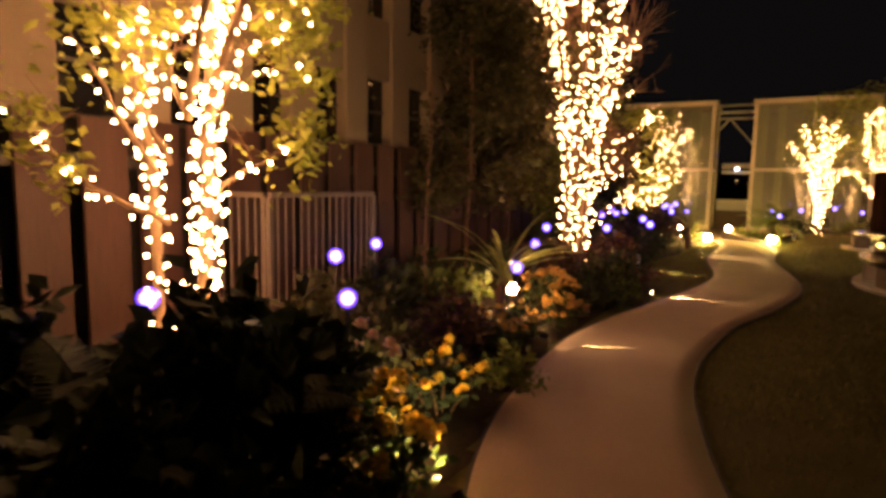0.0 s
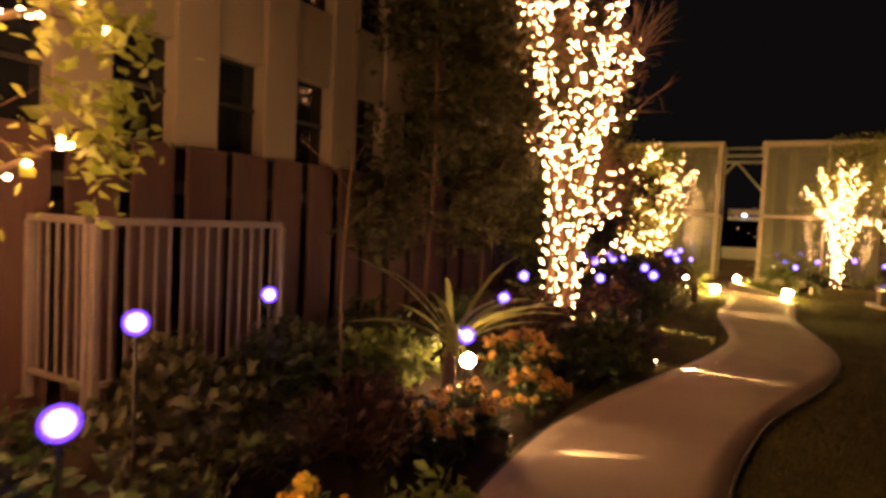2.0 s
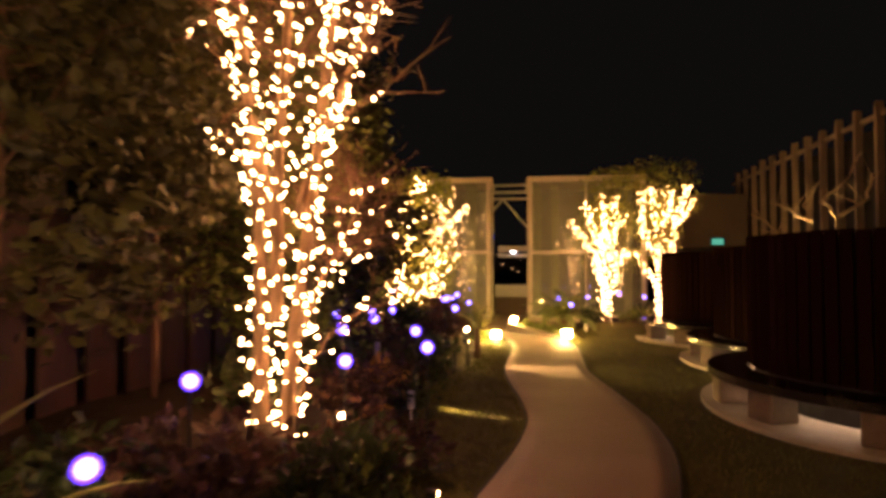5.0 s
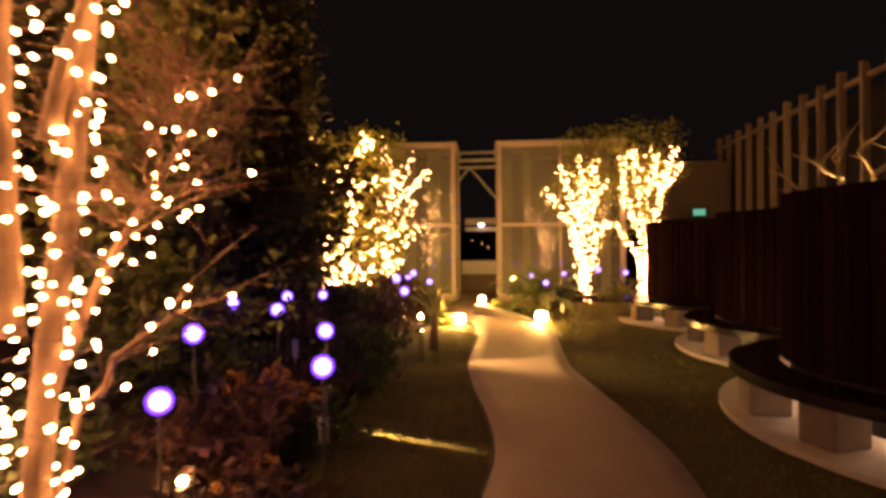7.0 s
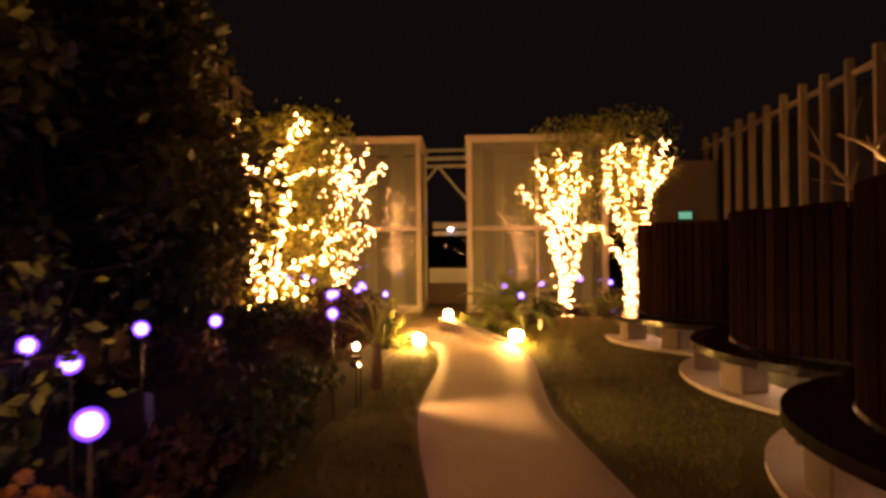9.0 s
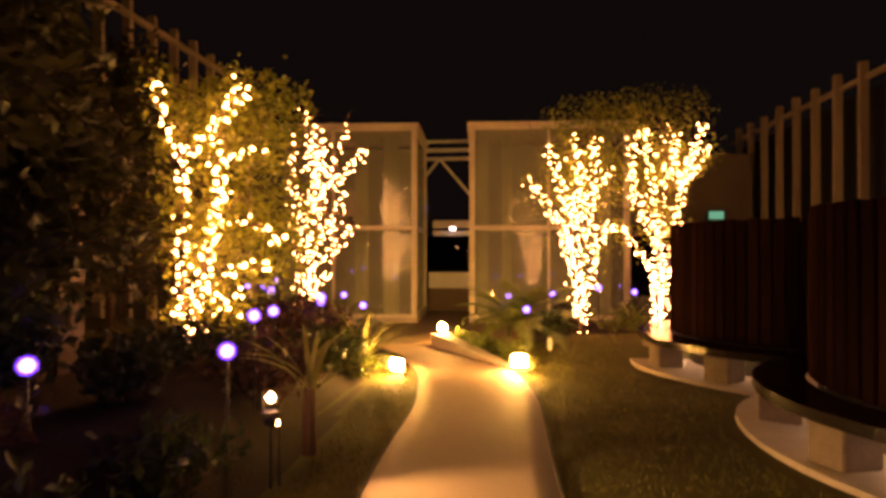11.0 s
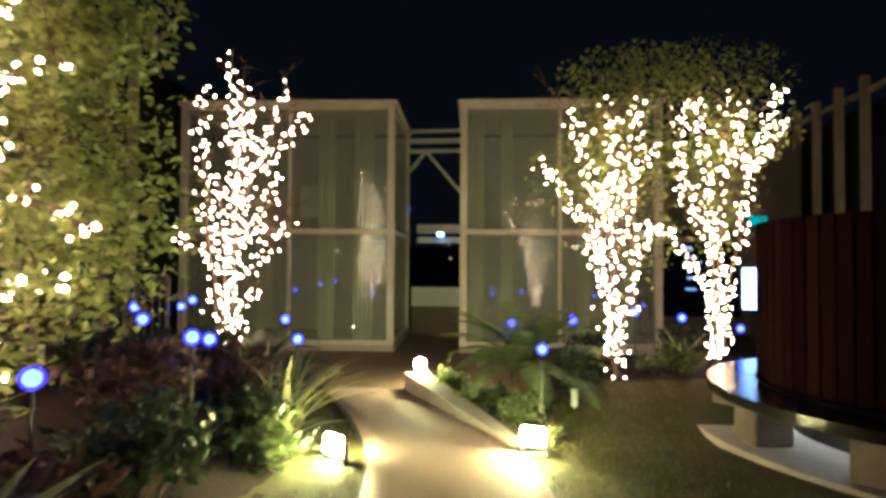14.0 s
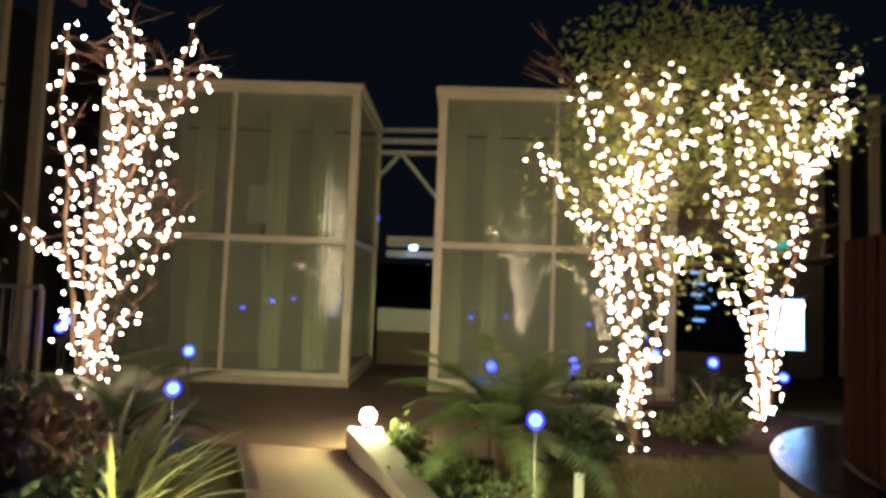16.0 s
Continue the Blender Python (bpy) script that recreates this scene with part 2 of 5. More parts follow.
def leaf_mesh(points, size, rng, spread=1.0, long=1.7, up=0.0):
    """Folded four-cornered leaves, one at each point."""
    V, Fc = [], []
    for p in points:
        s = size * rng.uniform(0.6, 1.3)
        d = Vector((rng.gauss(0, 1), rng.gauss(0, 1), rng.gauss(up, 0.7))).normalized()
        n = Vector((rng.gauss(0, 1), rng.gauss(0, 1), rng.gauss(0.6, 1))).normalized()
        w = d.cross(n)
        if w.length < 1e-3:
            continue
        w.normalize()
        n = w.cross(d)
        k = len(V)
        V += [p, p + d * s * long * 0.5 + w * s * 0.5 + n * s * 0.12, p + d * s * long, p + d * s * long * 0.5 - w * s * 0.5 + n * s * 0.12]
        Fc += [(k, k + 1, k + 2), (k, k + 2, k + 3)]
    return V, Fc


_b = bmesh.new()
bmesh.ops.create_icosphere(_b, subdivisions=1, radius=1.0)
BULB_V = [v.co.copy() for v in _b.verts]
BULB_F = [tuple(v.index for v in f.verts) for f in _b.faces]
_b.free()


def smooth_step(a, b, v):
    t = min(1.0, max(0.0, (v - a) / (b - a)))
    return t * t * (3 - 2 * t)


# ---- ground ----
def edge_table(rows, y):
    if y <= rows[0][1]:
        return rows[0][0]
    for (xa, ya), (xb, yb) in zip(rows, rows[1:]):
        if ya <= y <= yb:
            return xa + (xb - xa) * (y - ya) / (yb - ya)
    return rows[-1][0]


PATH_L = [(1.6, -6), (0.85, -2.5), (0.05, -0.8), (-0.55, 0.5), (-1.06, 1.55), (-1.31, 2.26), (-1.45, 2.9), (-1.6, 3.88), (-1.66, 4.75), (-1.52, 6.0), (-1.22, 7.6), (-1.0, 8.9), (-0.94, 9.9), (-1.1, 10.9), (-1.29, 11.8), (-1.45, 12.8), (-1.48, 13.8), (-1.48, 15.3), (-1.67, 16.7), (-2.15, 18.0), (-2.6, 19.0), (-3.1, 19.9)]
PATH_R = [(3.1, -6), (2.3, -2.5), (1.45, -0.8), (0.82, 0.5), (0.3, 1.55), (0.02, 2.26), (-0.17, 2.92), (-0.38, 3.85), (-0.43, 4.75), (-0.33, 6.0), (0.1, 7.65), (0.31, 8.9), (0.31, 9.9), (0.16, 10.9), (-0.02, 11.9), (-0.2, 12.9), (-0.22, 14.0), (-0.23, 15.5), (-0.36, 16.5), (-0.62, 17.4), (-1.28, 18.6), (-2.03, 19.85)]
BED_L = [(-0.2, -6), (-0.3, -2.5), (-0.6, -0.8), (-0.8, 0.5), (-1.1, 1.55), (-1.42, 2.5), (-1.64, 3.9), (-1.7, 5), (-1.66, 6.4), (-1.75, 7.6), (-2.15, 9), (-2.5, 10.3), (-2.35, 11.5), (-2.05, 13), (-2.15, 15), (-2.3, 16.5), (-2.75, 18), (-3.4, 19.5), (-4.2, 20.5)]


def soften(rows, y, reach=0.7):
    return sum(edge_table(rows, y + d) for d in (-reach, -reach / 2, 0, reach / 2, reach)) / 5


def land(x, y):
    """The ground's height."""
    h = -0.13 * smooth_step(16.8, 20.0, y)
    edge = soften(BED_L, y)
    h += (0.16 + 0.36 * smooth_step(5.2, 7.5, y)) * smooth_step(0.0, 0.9, edge - x) * smooth_step(-3, 0.5, y) * (1 - smooth_step(18.5, 20.5, y))
    h += 0.34 * smooth_step(-0.55, 0.5, x) * smooth_step(17.6, 19.0, y) * (1 - smooth_step(3.0, 5.0, x)) * (1 - smooth_step(21.2, 22.6, y))
    h += 0.012 * noise.noise((x * 0.9, y * 0.9, 0))
    if y > 20 and x < -1.2:
        h = min(h, -0.13)
    return h


def sheet(name, xs, ys, lift, material, keep=None):
    V = [(x, y, land(x, y) + lift) for y in ys for x in xs]
    n = len(xs)
    Fc = []
    for j in range(len(ys) - 1):
        for i in range(n - 1):
            if keep is None or keep((xs[i] + xs[i + 1]) / 2, (ys[j] + ys[j + 1]) / 2):
                Fc.append((j * n + i, j * n + i + 1, (j + 1) * n + i + 1, (j + 1) * n + i))
    return mesh_ob(name, V, Fc, material, True)


gx = [-400, -120, -40, -16] + [-9 + 0.2 * i for i in range(81)] + [11, 20, 45, 130, 400]
gy = [-400, -120, -40, -14] + [-6 + 0.2 * i for i in range(156)] + [30, 45, 90, 180, 400]
tagged(sheet("ground", gx, gy, 0.0, M_LAWN), "dark clipped lawn running out into the night", "lawn", kind="structure")


def ribbon(name, left, right, lift, material, ys, depth=0.03, across=7):
    """A strip that follows the land between two edges."""
    V, Fc = [], []
    n = across + 1
    for y in ys:
        a, b = soften(left, y, 0.35), soften(right, y, 0.35)
        for i in range(n):
            x = a + (b - a) * i / across
            V.append((x, y, land(x, y) + lift))
        V += [(a, y, land(a, y) + lift - depth), (b, y, land(b, y) + lift - depth)]
    s = n + 2
    for j in range(len(ys) - 1):
        k, m = j * s, (j + 1) * s
        for i in range(across):
            Fc.append((k + i, k + i + 1, m + i + 1, m + i))
        Fc += [(k + n, k, m, m + n), (k + across, k + n + 1, m + n + 1, m + across)]
    e = (len(ys) - 1) * s
    Fc.append((e + n, *[e + i for i in range(n)], e + n + 1))
    return mesh_ob(name, V, Fc, material, True)


ys_path = [-6 + 0.2 * i for i in range(130)] + [19.9]
tagged(ribbon("path", PATH_L, PATH_R, 0.03, M_PATH, ys_path, 0.08), "winding garden path of smooth tan paving", "path", kind="structure")
for nm, table, s in (("path_edge_1", PATH_L, -1), ("path_edge_2", PATH_R, 1)):
    inner = [(x, y) for x, y in table]
    outer = [(x + s * 0.02, y) for x, y in table]
    tagged(ribbon(nm, outer if s < 0 else inner, inner if s < 0 else outer, 0.031, M_PATH_EDGE, ys_path, 0.08, 1), "thin dark metal edging along the path", "path edging", kind="structure")


def bed_keep(x, y):
    return x < soften(BED_L, y) and x > -4.6 and -3 < y < 20.2


bx = [-4.7 + 0.1 * i for i in range(47)]
by = [-3 + 0.2 * i for i in range(118)]
tagged(sheet("planting_bed", bx, by, 0.012, M_SOIL, bed_keep), "raised planting bed of dark bare soil", "soil", kind="structure")
tagged(sheet("planting_bed_2", [-1.3 + 0.1 * i for i in range(46)], [17.4 + 0.15 * i for i in range(34)], 0.012, M_SOIL,
             lambda x, y: x > edge_table(PATH_R, y) + 0.25 and (x - 0.9) ** 2 / 4.2 + (y - 20.5) ** 2 / 1.9 < 1 + 0.2 * math.sin(3 * x)),
       "low mound of dark soil before the glass rooms", "soil", kind="structure")
tagged(box("terrace", -6.5, 3.2, 19.95, 29, -0.2, -0.105, M_TERRACE), "brown paved terrace before the glass rooms", "terrace", kind="structure")

# grass blades near the path
rng = random.Random(4)
V, Fc = [], []
while len(Fc) < 42000:
    y = rng.uniform(3.5, 19.2) if rng.random() < 0.75 else rng.uniform(-1, 8)
    x = rng.uniform(-2.3, 3.2)
    a, b, c = soften(PATH_L, y, 0.35) - 0.04, soften(PATH_R, y, 0.35) + 0.04, soften(BED_L, y)
    if a < x < b or x < c + 0.05:
        continue
    if x > 0.9 and any((x - cx) ** 2 + (y - cy) ** 2 < 2.3 ** 2 for cx, cy in ((3.32, 17.87), (3.6, 14.36), (3.14, 10.93))):
        continue
    z, t = land(x, y), rng.uniform(0, 6.28)
    hgt, w = rng.uniform(0.018, 0.042), rng.uniform(0.003, 0.006)
    k = len(V)
    V += [(x - w * math.cos(t), y - w * math.sin(t), z - 0.004), (x + w * math.cos(t), y + w * math.sin(t), z - 0.004), (x + rng.gauss(0, 0.014), y + rng.gauss(0, 0.014), z + hgt)]
    Fc.append((k, k + 1, k + 2))
tagged(mesh_ob("lawn_grass", V, Fc, M_BLADE), "short dry green grass blades of the lawn", "grass", kind="stuff")

# low kerb wall beside the end of the path
kerb = empty("kerb_wall", (0, 0, 0))
tagged(kerb, "low pale concrete kerb wall beside the path", "kerb", kind="structure")
bm = bmesh.new()
line = [(-0.58, 17.15), (-0.86, 17.75), (-1.2, 18.4), (-1.58, 19.15), (-1.98, 19.95)]
rows = []
for i, (x, y) in enumerate(line):
    zt = 0.05 + 0.05 * i / 4
    w = 0.10 + 0.22 * i / 4
    zb = land(x, y) - 0.1
    rows.append([bm.verts.new(v) for v in ((x, y, zb), (x, y, zt), (x + w, y + 0.1, zt), (x + w, y + 0.1, zb))])
for a, b in zip(rows, rows[1:]):
    for i in range(4):
        bm.faces.new((a[i], a[(i + 1) % 4], b[(i + 1) % 4], b[i]))
bm.faces.new(rows[0])
bm.faces.new(rows[-1][::-1])
bmesh.ops.recalc_face_normals(bm, faces=bm.faces)
bmesh.ops.bevel(bm, geom=[e for e in bm.edges if e.calc_face_angle(0) > 0.8], offset=0.008, segments=1, affect="EDGES")
part("wall", bm, M_KERB, kerb)

# ---- glass rooms ----
FY = 23.23


def glass_room(x0, x1, mullions, deep):
    room = empty("glass_room", ((x0 + x1) / 2, FY, -0.1))
    tagged(room, "two-storey glazed room in a pale painted steel frame", "glass building")
    o = Vector(room.location)

    def fit(ob):
        ob.parent = room
        ob.matrix_parent_inverse = Matrix.Translation(-o)
        return ob
    w = 0.13
    for x in (x0, x1 - w):
        for y in (FY, FY + deep):
            fit(box("post", x, x + w, y, y + w, 0.0, 4.55, M_STEEL, bevel=0.006))
    for x in mullions:
        fit(box("mullion", x - 0.03, x + 0.03, FY + 0.02, FY + 0.1, 0.08, 4.45, M_STEEL, bevel=0.004))
    for z0, z1 in ((0.0, 0.09), (2.09, 2.19), (4.46, 4.551)):
        fit(box("rail", x0 + w, x1 - w, FY + 0.01, FY + 0.11, z0, z1, M_STEEL, bevel=0.004))
        for x in (x0, x1 - w):
            fit(box("rail", x + 0.02, x + w - 0.02, FY + w, FY + deep, z0, z1, M_STEEL, bevel=0.004))
    fit(box("plinth", x0 - 0.01, x1 + 0.01, FY - 0.015, FY + deep + w, -0.3, -0.002, M_KERB, bevel=0.01))
    fit(box("roof", x0 - 0.05, x1 + 0.05, FY - 0.05, FY + deep + w + 0.05, 4.552, 4.63, M_STEEL, bevel=0.01))
    fit(box("floor", x0 + w, x1 - w, FY + w, FY + deep, 0.0, 0.03, M_INSIDE))
    fit(box("upper_floor", x0 + w, x1 - w, FY + 0.8, FY + deep, 2.1, 2.18, M_INSIDE))
    xs = [x0 + w] + list(mullions) + [x1 - w]
    for a, b in zip(xs, xs[1:]):
        for z0, z1 in ((0.09, 2.09), (2.19, 4.46)):
            fit(box("pane", a, b, FY + 0.05, FY + 0.062, z0, z1, M_GLASS))
    for x in (x0 + 0.06, x1 - 0.072):
        for z0, z1 in ((0.09, 2.09), (2.19, 4.46)):
            fit(box("pane", x, x + 0.012, FY + w, FY + deep, z0, z1, M_GLASS))
    fit(box("back_wall", x0 + w, x1 - w, FY + deep - 0.06, FY + deep, 0.03, 4.46, M_INSIDE))
    return room


FACADE = Matrix.Translation((-2.15, FY, 0)) @ pose(0, 0, 0, 0, 0, 3.5) @ Matrix.Translation((2.15, -FY, 0))


def turned(ob):
    """Turns a thing with the slightly skewed facade of the glass rooms."""
    ob.matrix_world = FACADE @ ob.matrix_basis
    return ob


room_a = glass_room(-6.9, -2.77, (-4.78,), 2.6)
room_b = glass_room(-1.53, 2.2, (0.33,), 2.6)
turned(room_a), turned(room_b)


def curtain(x0, x1, y, z0, z1):
    V, Fc, n = [], [], 15
    for i in range(n):
        x = x0 + (x1 - x0) * i / (n - 1)
        d = 0.035 * math.sin(i * 1.9)
        V += [(x, y + d, z0), (x, y + d, z1), (x, y + d + 0.012, z0), (x, y + d + 0.012, z1)]
    for i in range(n - 1):
        k = i * 4
        Fc += [(k, k + 4, k + 5, k + 1), (k + 2, k + 3, k + 7, k + 6), (k + 1, k + 5, k + 7, k + 3)]
    return tagged(mesh_ob("curtain", V, Fc, M_CURTAIN, True), "pale greenish hanging curtain behind the glass", "curtain", "curtains in the glass rooms")


for x0, x1 in ((-4.37, -4.05), (-3.66, -3.28), (-1.36, -1.08), (-0.74, -0.5), (0.75, 1.0), (1.62, 1.9), (-5.6, -5.3)):
    for z0, z1 in ((0.03, 2.1), (2.18, 4.46)):
        turned(curtain(x0, x1, 23.85, z0, z1))

board = tagged(box("white_board", -5.0, -4.35, 24.7, 24.73, 2.5, 3.2, M_WHITE, bevel=0.004), "plain white board standing in the upper glass room", "board")
easel = box("easel", -4.75, -4.6, 24.732, 24.78, 2.18, 2.9, M_FRAME, board)
turned(board)

# passage between the rooms
passage = empty("passage_frame", (-2.15, 26.7, -0.15))
tagged(passage, "pale steel beams and slanting braces over the passage", "steel frame", kind="structure")


def fit_to(parent, ob):
    ob.parent = parent
    ob.matrix_parent_inverse = Matrix.Translation(-Vector(parent.location))
    return ob


# Beams and braces are whiter to stand in for light from below.
for y, z, t in ((26.9, 4.92, 0.09), (26.6, 4.62, 0.12), (26.6, 4.36, 0.1)):
    fit_to(passage, box("beam", -5.2, 0.6, y, y + 0.1, z - t, z, M_WHITE, bevel=0.01))
for x in (-5.2, 0.5):
    fit_to(passage, box("post", x, x + 0.1, 26.71, 26.81, -0.15, 4.83, M_STEEL, bevel=0.01))
fit_to(passage, part("brace", bar_bm((-2.63, 26.65, 4.27), (-1.72, 26.65, 3.2), 0.09, 0.08), M_WHITE))
fit_to(passage, part("brace", bar_bm((-2.69, 26.65, 4.27), (-3.5, 26.65, 3.3), 0.09, 0.08), M_WHITE))
fit_to(passage, box("lintel", -2.77, -1.53, 26.0, 26.15, 2.25, 2.46, M_STEEL, bevel=0.01))
fit_to(passage, box("fascia", -2.77, -1.53, 26.02, 26.1, 2.03, 2.17, M_WHITE, bevel=0.006))
plamp = empty("ceiling_lamp", (-2.2, 25.85, 2.25))
tagged(plamp, "small white lamp fixed to the lintel over the passage", "ceiling lamp")
fit_to(plamp, box("casing", -2.28, -2.12, 25.86, 25.999, 2.2, 2.3, M_STEEL, bevel=0.01))
fit_to(plamp, box("diffuser", -2.27, -2.13, 25.83, 25.859, 2.19, 2.26, G_CEILING))
blamp = empty("blue_lamp", (-3.01, 25.9, 2.8))
tagged(blamp, "small blue glowing lamp bar in the upper passage", "lamp")
fit_to(blamp, box("tube", -3.1, -2.92, 25.89, 25.91, 2.78, 2.82, G_BLUE, bevel=0.004))
fit_to(blamp, box("backing", -3.12, -2.9, 25.911, 25.94, 2.76, 2.84, M_BLACK, bevel=0.004))
tagged(box("parapet", -2.9, -1.4, 26.0, 26.12, 0.55, 1.0, M_WHITE, bevel=0.01), "white panel across the end of the passage", "parapet", kind="structure")
tagged(box("parapet_base", -2.9, -1.4, 26.02, 26.1, -0.2, 0.548, M_TERRACE, bevel=0.01), "brown base under the white panel", "parapet", kind="structure")

# far building on the right behind the rooms
far = empty("far_building", (5.2, 28, 0))
tagged(far, "far beige building behind the glass rooms", "building", kind="structure")
fit_to(far, box("wall", 2.6, 6.3, 27.2, 30, -0.2, 4.4, M_WALL, bevel=0.02))
fit_to(far, box("canopy", 2.6, 6.3, 26.9, 27.196, 2.2, 2.4, M_FRAME, bevel=0.01))
fit_to(far, box("window", 2.75, 4.9, 27.15, 27.196, 0.3, 2.1, M_WINDOW))

# Glowing bars added in place of the lit interior behind the opaque window.
for i, (x, z, w) in enumerate(((3.56, 1.95, 0.2), (3.6, 1.72, 0.26), (3.58, 1.48, 0.22), (3.66, 1.22, 0.3), (3.62, 0.95, 0.24), (3.95, 1.6, 0.05), (4.02, 1.3, 0.05))):
    strip = empty("window_glow_bar", (x, 27.13, z))
    tagged(strip, "dim white glowing bar standing for the lit room behind the far window", "light strip", "light strips on the far window")
    fit_to(strip, box("tube", x, x + w, 27.11, 27.125, z, z + 0.045, G_STRIP, bevel=0.004))
    fit_to(strip, box("casing", x - 0.01, x + w + 0.01, 27.126, 27.149, z - 0.01, z + 0.055, M_BLACK))

sign = empty("lit_sign", (4.0, 23.7, 0))
tagged(sign, "glowing white sign box on a dark post", "sign")
fit_to(sign, box("panel", 3.62, 4.1, 23.6, 23.61, 0.75, 1.5, G_SIGN))
fit_to(sign, box("casing", 3.59, 4.13, 23.612, 23.7, 0.72, 1.53, M_BLACK, bevel=0.01))
fit_to(sign, box("post", 3.8, 3.9, 23.63, 23.69, -0.1, 0.72, M_BLACK))
exit_lamp = empty("exit_lamp", (5.2, 26.8, 2.6))
tagged(exit_lamp, "small green lit exit lamp on the far wall", "exit lamp")
fit_to(exit_lamp, box("face", 5.0, 5.4, 26.885, 26.89, 2.5, 2.72, G_GREEN))
fit_to(exit_lamp, box("casing", 4.98, 5.42, 26.892, 27.19, 2.48, 2.74, M_BLACK, bevel=0.01))

# city lights far off beyond the passage
rng = random.Random(8)
V, Fc = [], []
for _ in range(26):
    x, z, s = rng.uniform(-9, 6), rng.uniform(1.2, 4.8), rng.uniform(0.05, 0.12)
    k = len(V)
    V += [(x, 80, z), (x + s, 80, z), (x + s, 80, z + s), (x, 80, z + s)]
    Fc.append((k, k + 1, k + 2, k + 3))
tagged(mesh_ob("city_lights", V, Fc, G_CITY), "scattered small amber city lights far off", "city lights", kind="stuff")
tagged(box("backdrop", -60, 60, 81, 82, -1, 3.5, M_DARK), "dark skyline beyond the terrace", "backdrop", kind="structure")

# ---- building beside the bed ----
WX = -4.3
hall = empty("side_building", (WX, 4, 0))
tagged(hall, "tall beige building with narrow dark windows and brown boards below", "building", kind="structure")
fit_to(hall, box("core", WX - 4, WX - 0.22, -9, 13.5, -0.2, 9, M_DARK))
k = -14
y = 3.6 + 0.87 * k
while y < 13:
    fit_to(hall, box("pier", WX - 0.2, WX, y, y + 0.39, 1.97, 8.9, M_WALL, bevel=0.01))
    for z0, z1 in ((2.78, 3.5), (4.45, 5.3), (6.25, 8.9)):
        fit_to(hall, box("spandrel", WX - 0.2, WX - 0.045, y + 0.39, y + 0.87, z0, z1, M_WALL))
    for z0, z1 in ((1.97, 2.78), (3.5, 4.45), (5.3, 6.25)):
        w = fit_to(hall, box("window", WX - 0.17, WX - 0.155, y + 0.39, y + 0.87, z0, z1, M_WINDOW))
        for zz in (z0 + 0.0, (z0 + z1) / 2):
            fr = fit_to(hall, box("window_frame", WX - 0.154, WX - 0.13, y + 0.39, y + 0.87, zz, zz + 0.03, M_FRAME))
    y += 0.87
boards = empty("board_fence", (WX + 0.06, 4, 0))
tagged(boards, "row of upright reddish brown boards with dark gaps", "board wall", kind="structure")
rng = random.Random(2)
y = -6.0
while y < 14:
    w = 0.33 + rng.uniform(-0.02, 0.03)
    fit_to(boards, box("board", WX + 0.02, WX + 0.06, y, y + w, 0.1, 1.97 + rng.uniform(-0.008, 0.008), M_PLANK, bevel=0.006))
    y += 0.44
fit_to(boards, box("rail", WX - 0.02, WX + 0.018, -6, 14, 1.6, 1.7, M_FRAME))


def railing(x0, y0, x1, y1, z0, z1, n, label):
    rail = empty("railing", (x0, y0, z0))
    tagged(rail, label, "railing")
    a, b = Vector((x0, y0, 0)), Vector((x1, y1, 0))
    up = Vector((0, 0, 1))
    fit_to(rail, part("top_rail", bar_bm(a + up * z1, b + up * z1, 0.05, 0.045), M_RAIL))
    fit_to(rail, part("bottom_rail", bar_bm(a + up * (z0 + 0.12), b + up * (z0 + 0.12), 0.035, 0.03), M_RAIL))
    for p in (a, b):
        fit_to(rail, part("post", bar_bm(p + up * (z0 - 0.05), p + up * (z1 - 0.02), 0.05, 0.05), M_RAIL))
    for i in range(1, n):
        p = a + (b - a) * i / n
        fit_to(rail, part("bar", bar_bm(p + up * (z0 + 0.13), p + up * (z1 - 0.02), 0.017, 0.017), M_RAIL))
    return rail


railing(-3.57, 2.63, -3.55, 4.0, 0.33, 1.4, 15, "pale painted metal railing among the shrubs")
railing(-3.61, 2.61, -4.2, 2.57, 0.33, 1.4, 6, "short return of the pale metal railing")
railing(-5.4, 20.12, -7.2, 20.3, -0.13, 1.34, 15, "pale metal railing beyond the trees")


def fin_screen(x, y0, n, step, z0, z1, label, width=0.17):
    s = empty("fin_screen", (x, y0, z0))
    tagged(s, label, "fin screen", kind="structure")
    for i in range(n):
        y = y0 + i * step
        fit_to(s, box("fin", x, x + width, y, y + 0.1, z0, z1 + 0.03 * math.sin(i * 2.1), M_FIN, bevel=0.008))
    fit_to(s, box("top_rail", x + 0.1, x + 0.2, y0, y0 + n * step, z1 - 0.35, z1 - 0.25, M_FIN))
    return s


fin_screen(6.3, 7.88, 23, 0.935, 0.0, 5.34, "row of tall pale upright fins on the dark building")
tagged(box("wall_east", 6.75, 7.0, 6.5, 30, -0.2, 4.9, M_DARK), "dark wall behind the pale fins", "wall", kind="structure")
fin_screen(-7.6, 18.6, 6, 0.75, 0.0, 6.2, "a few pale upright fins above the dark trees")
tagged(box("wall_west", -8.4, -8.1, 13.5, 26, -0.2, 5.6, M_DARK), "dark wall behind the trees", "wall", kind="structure")

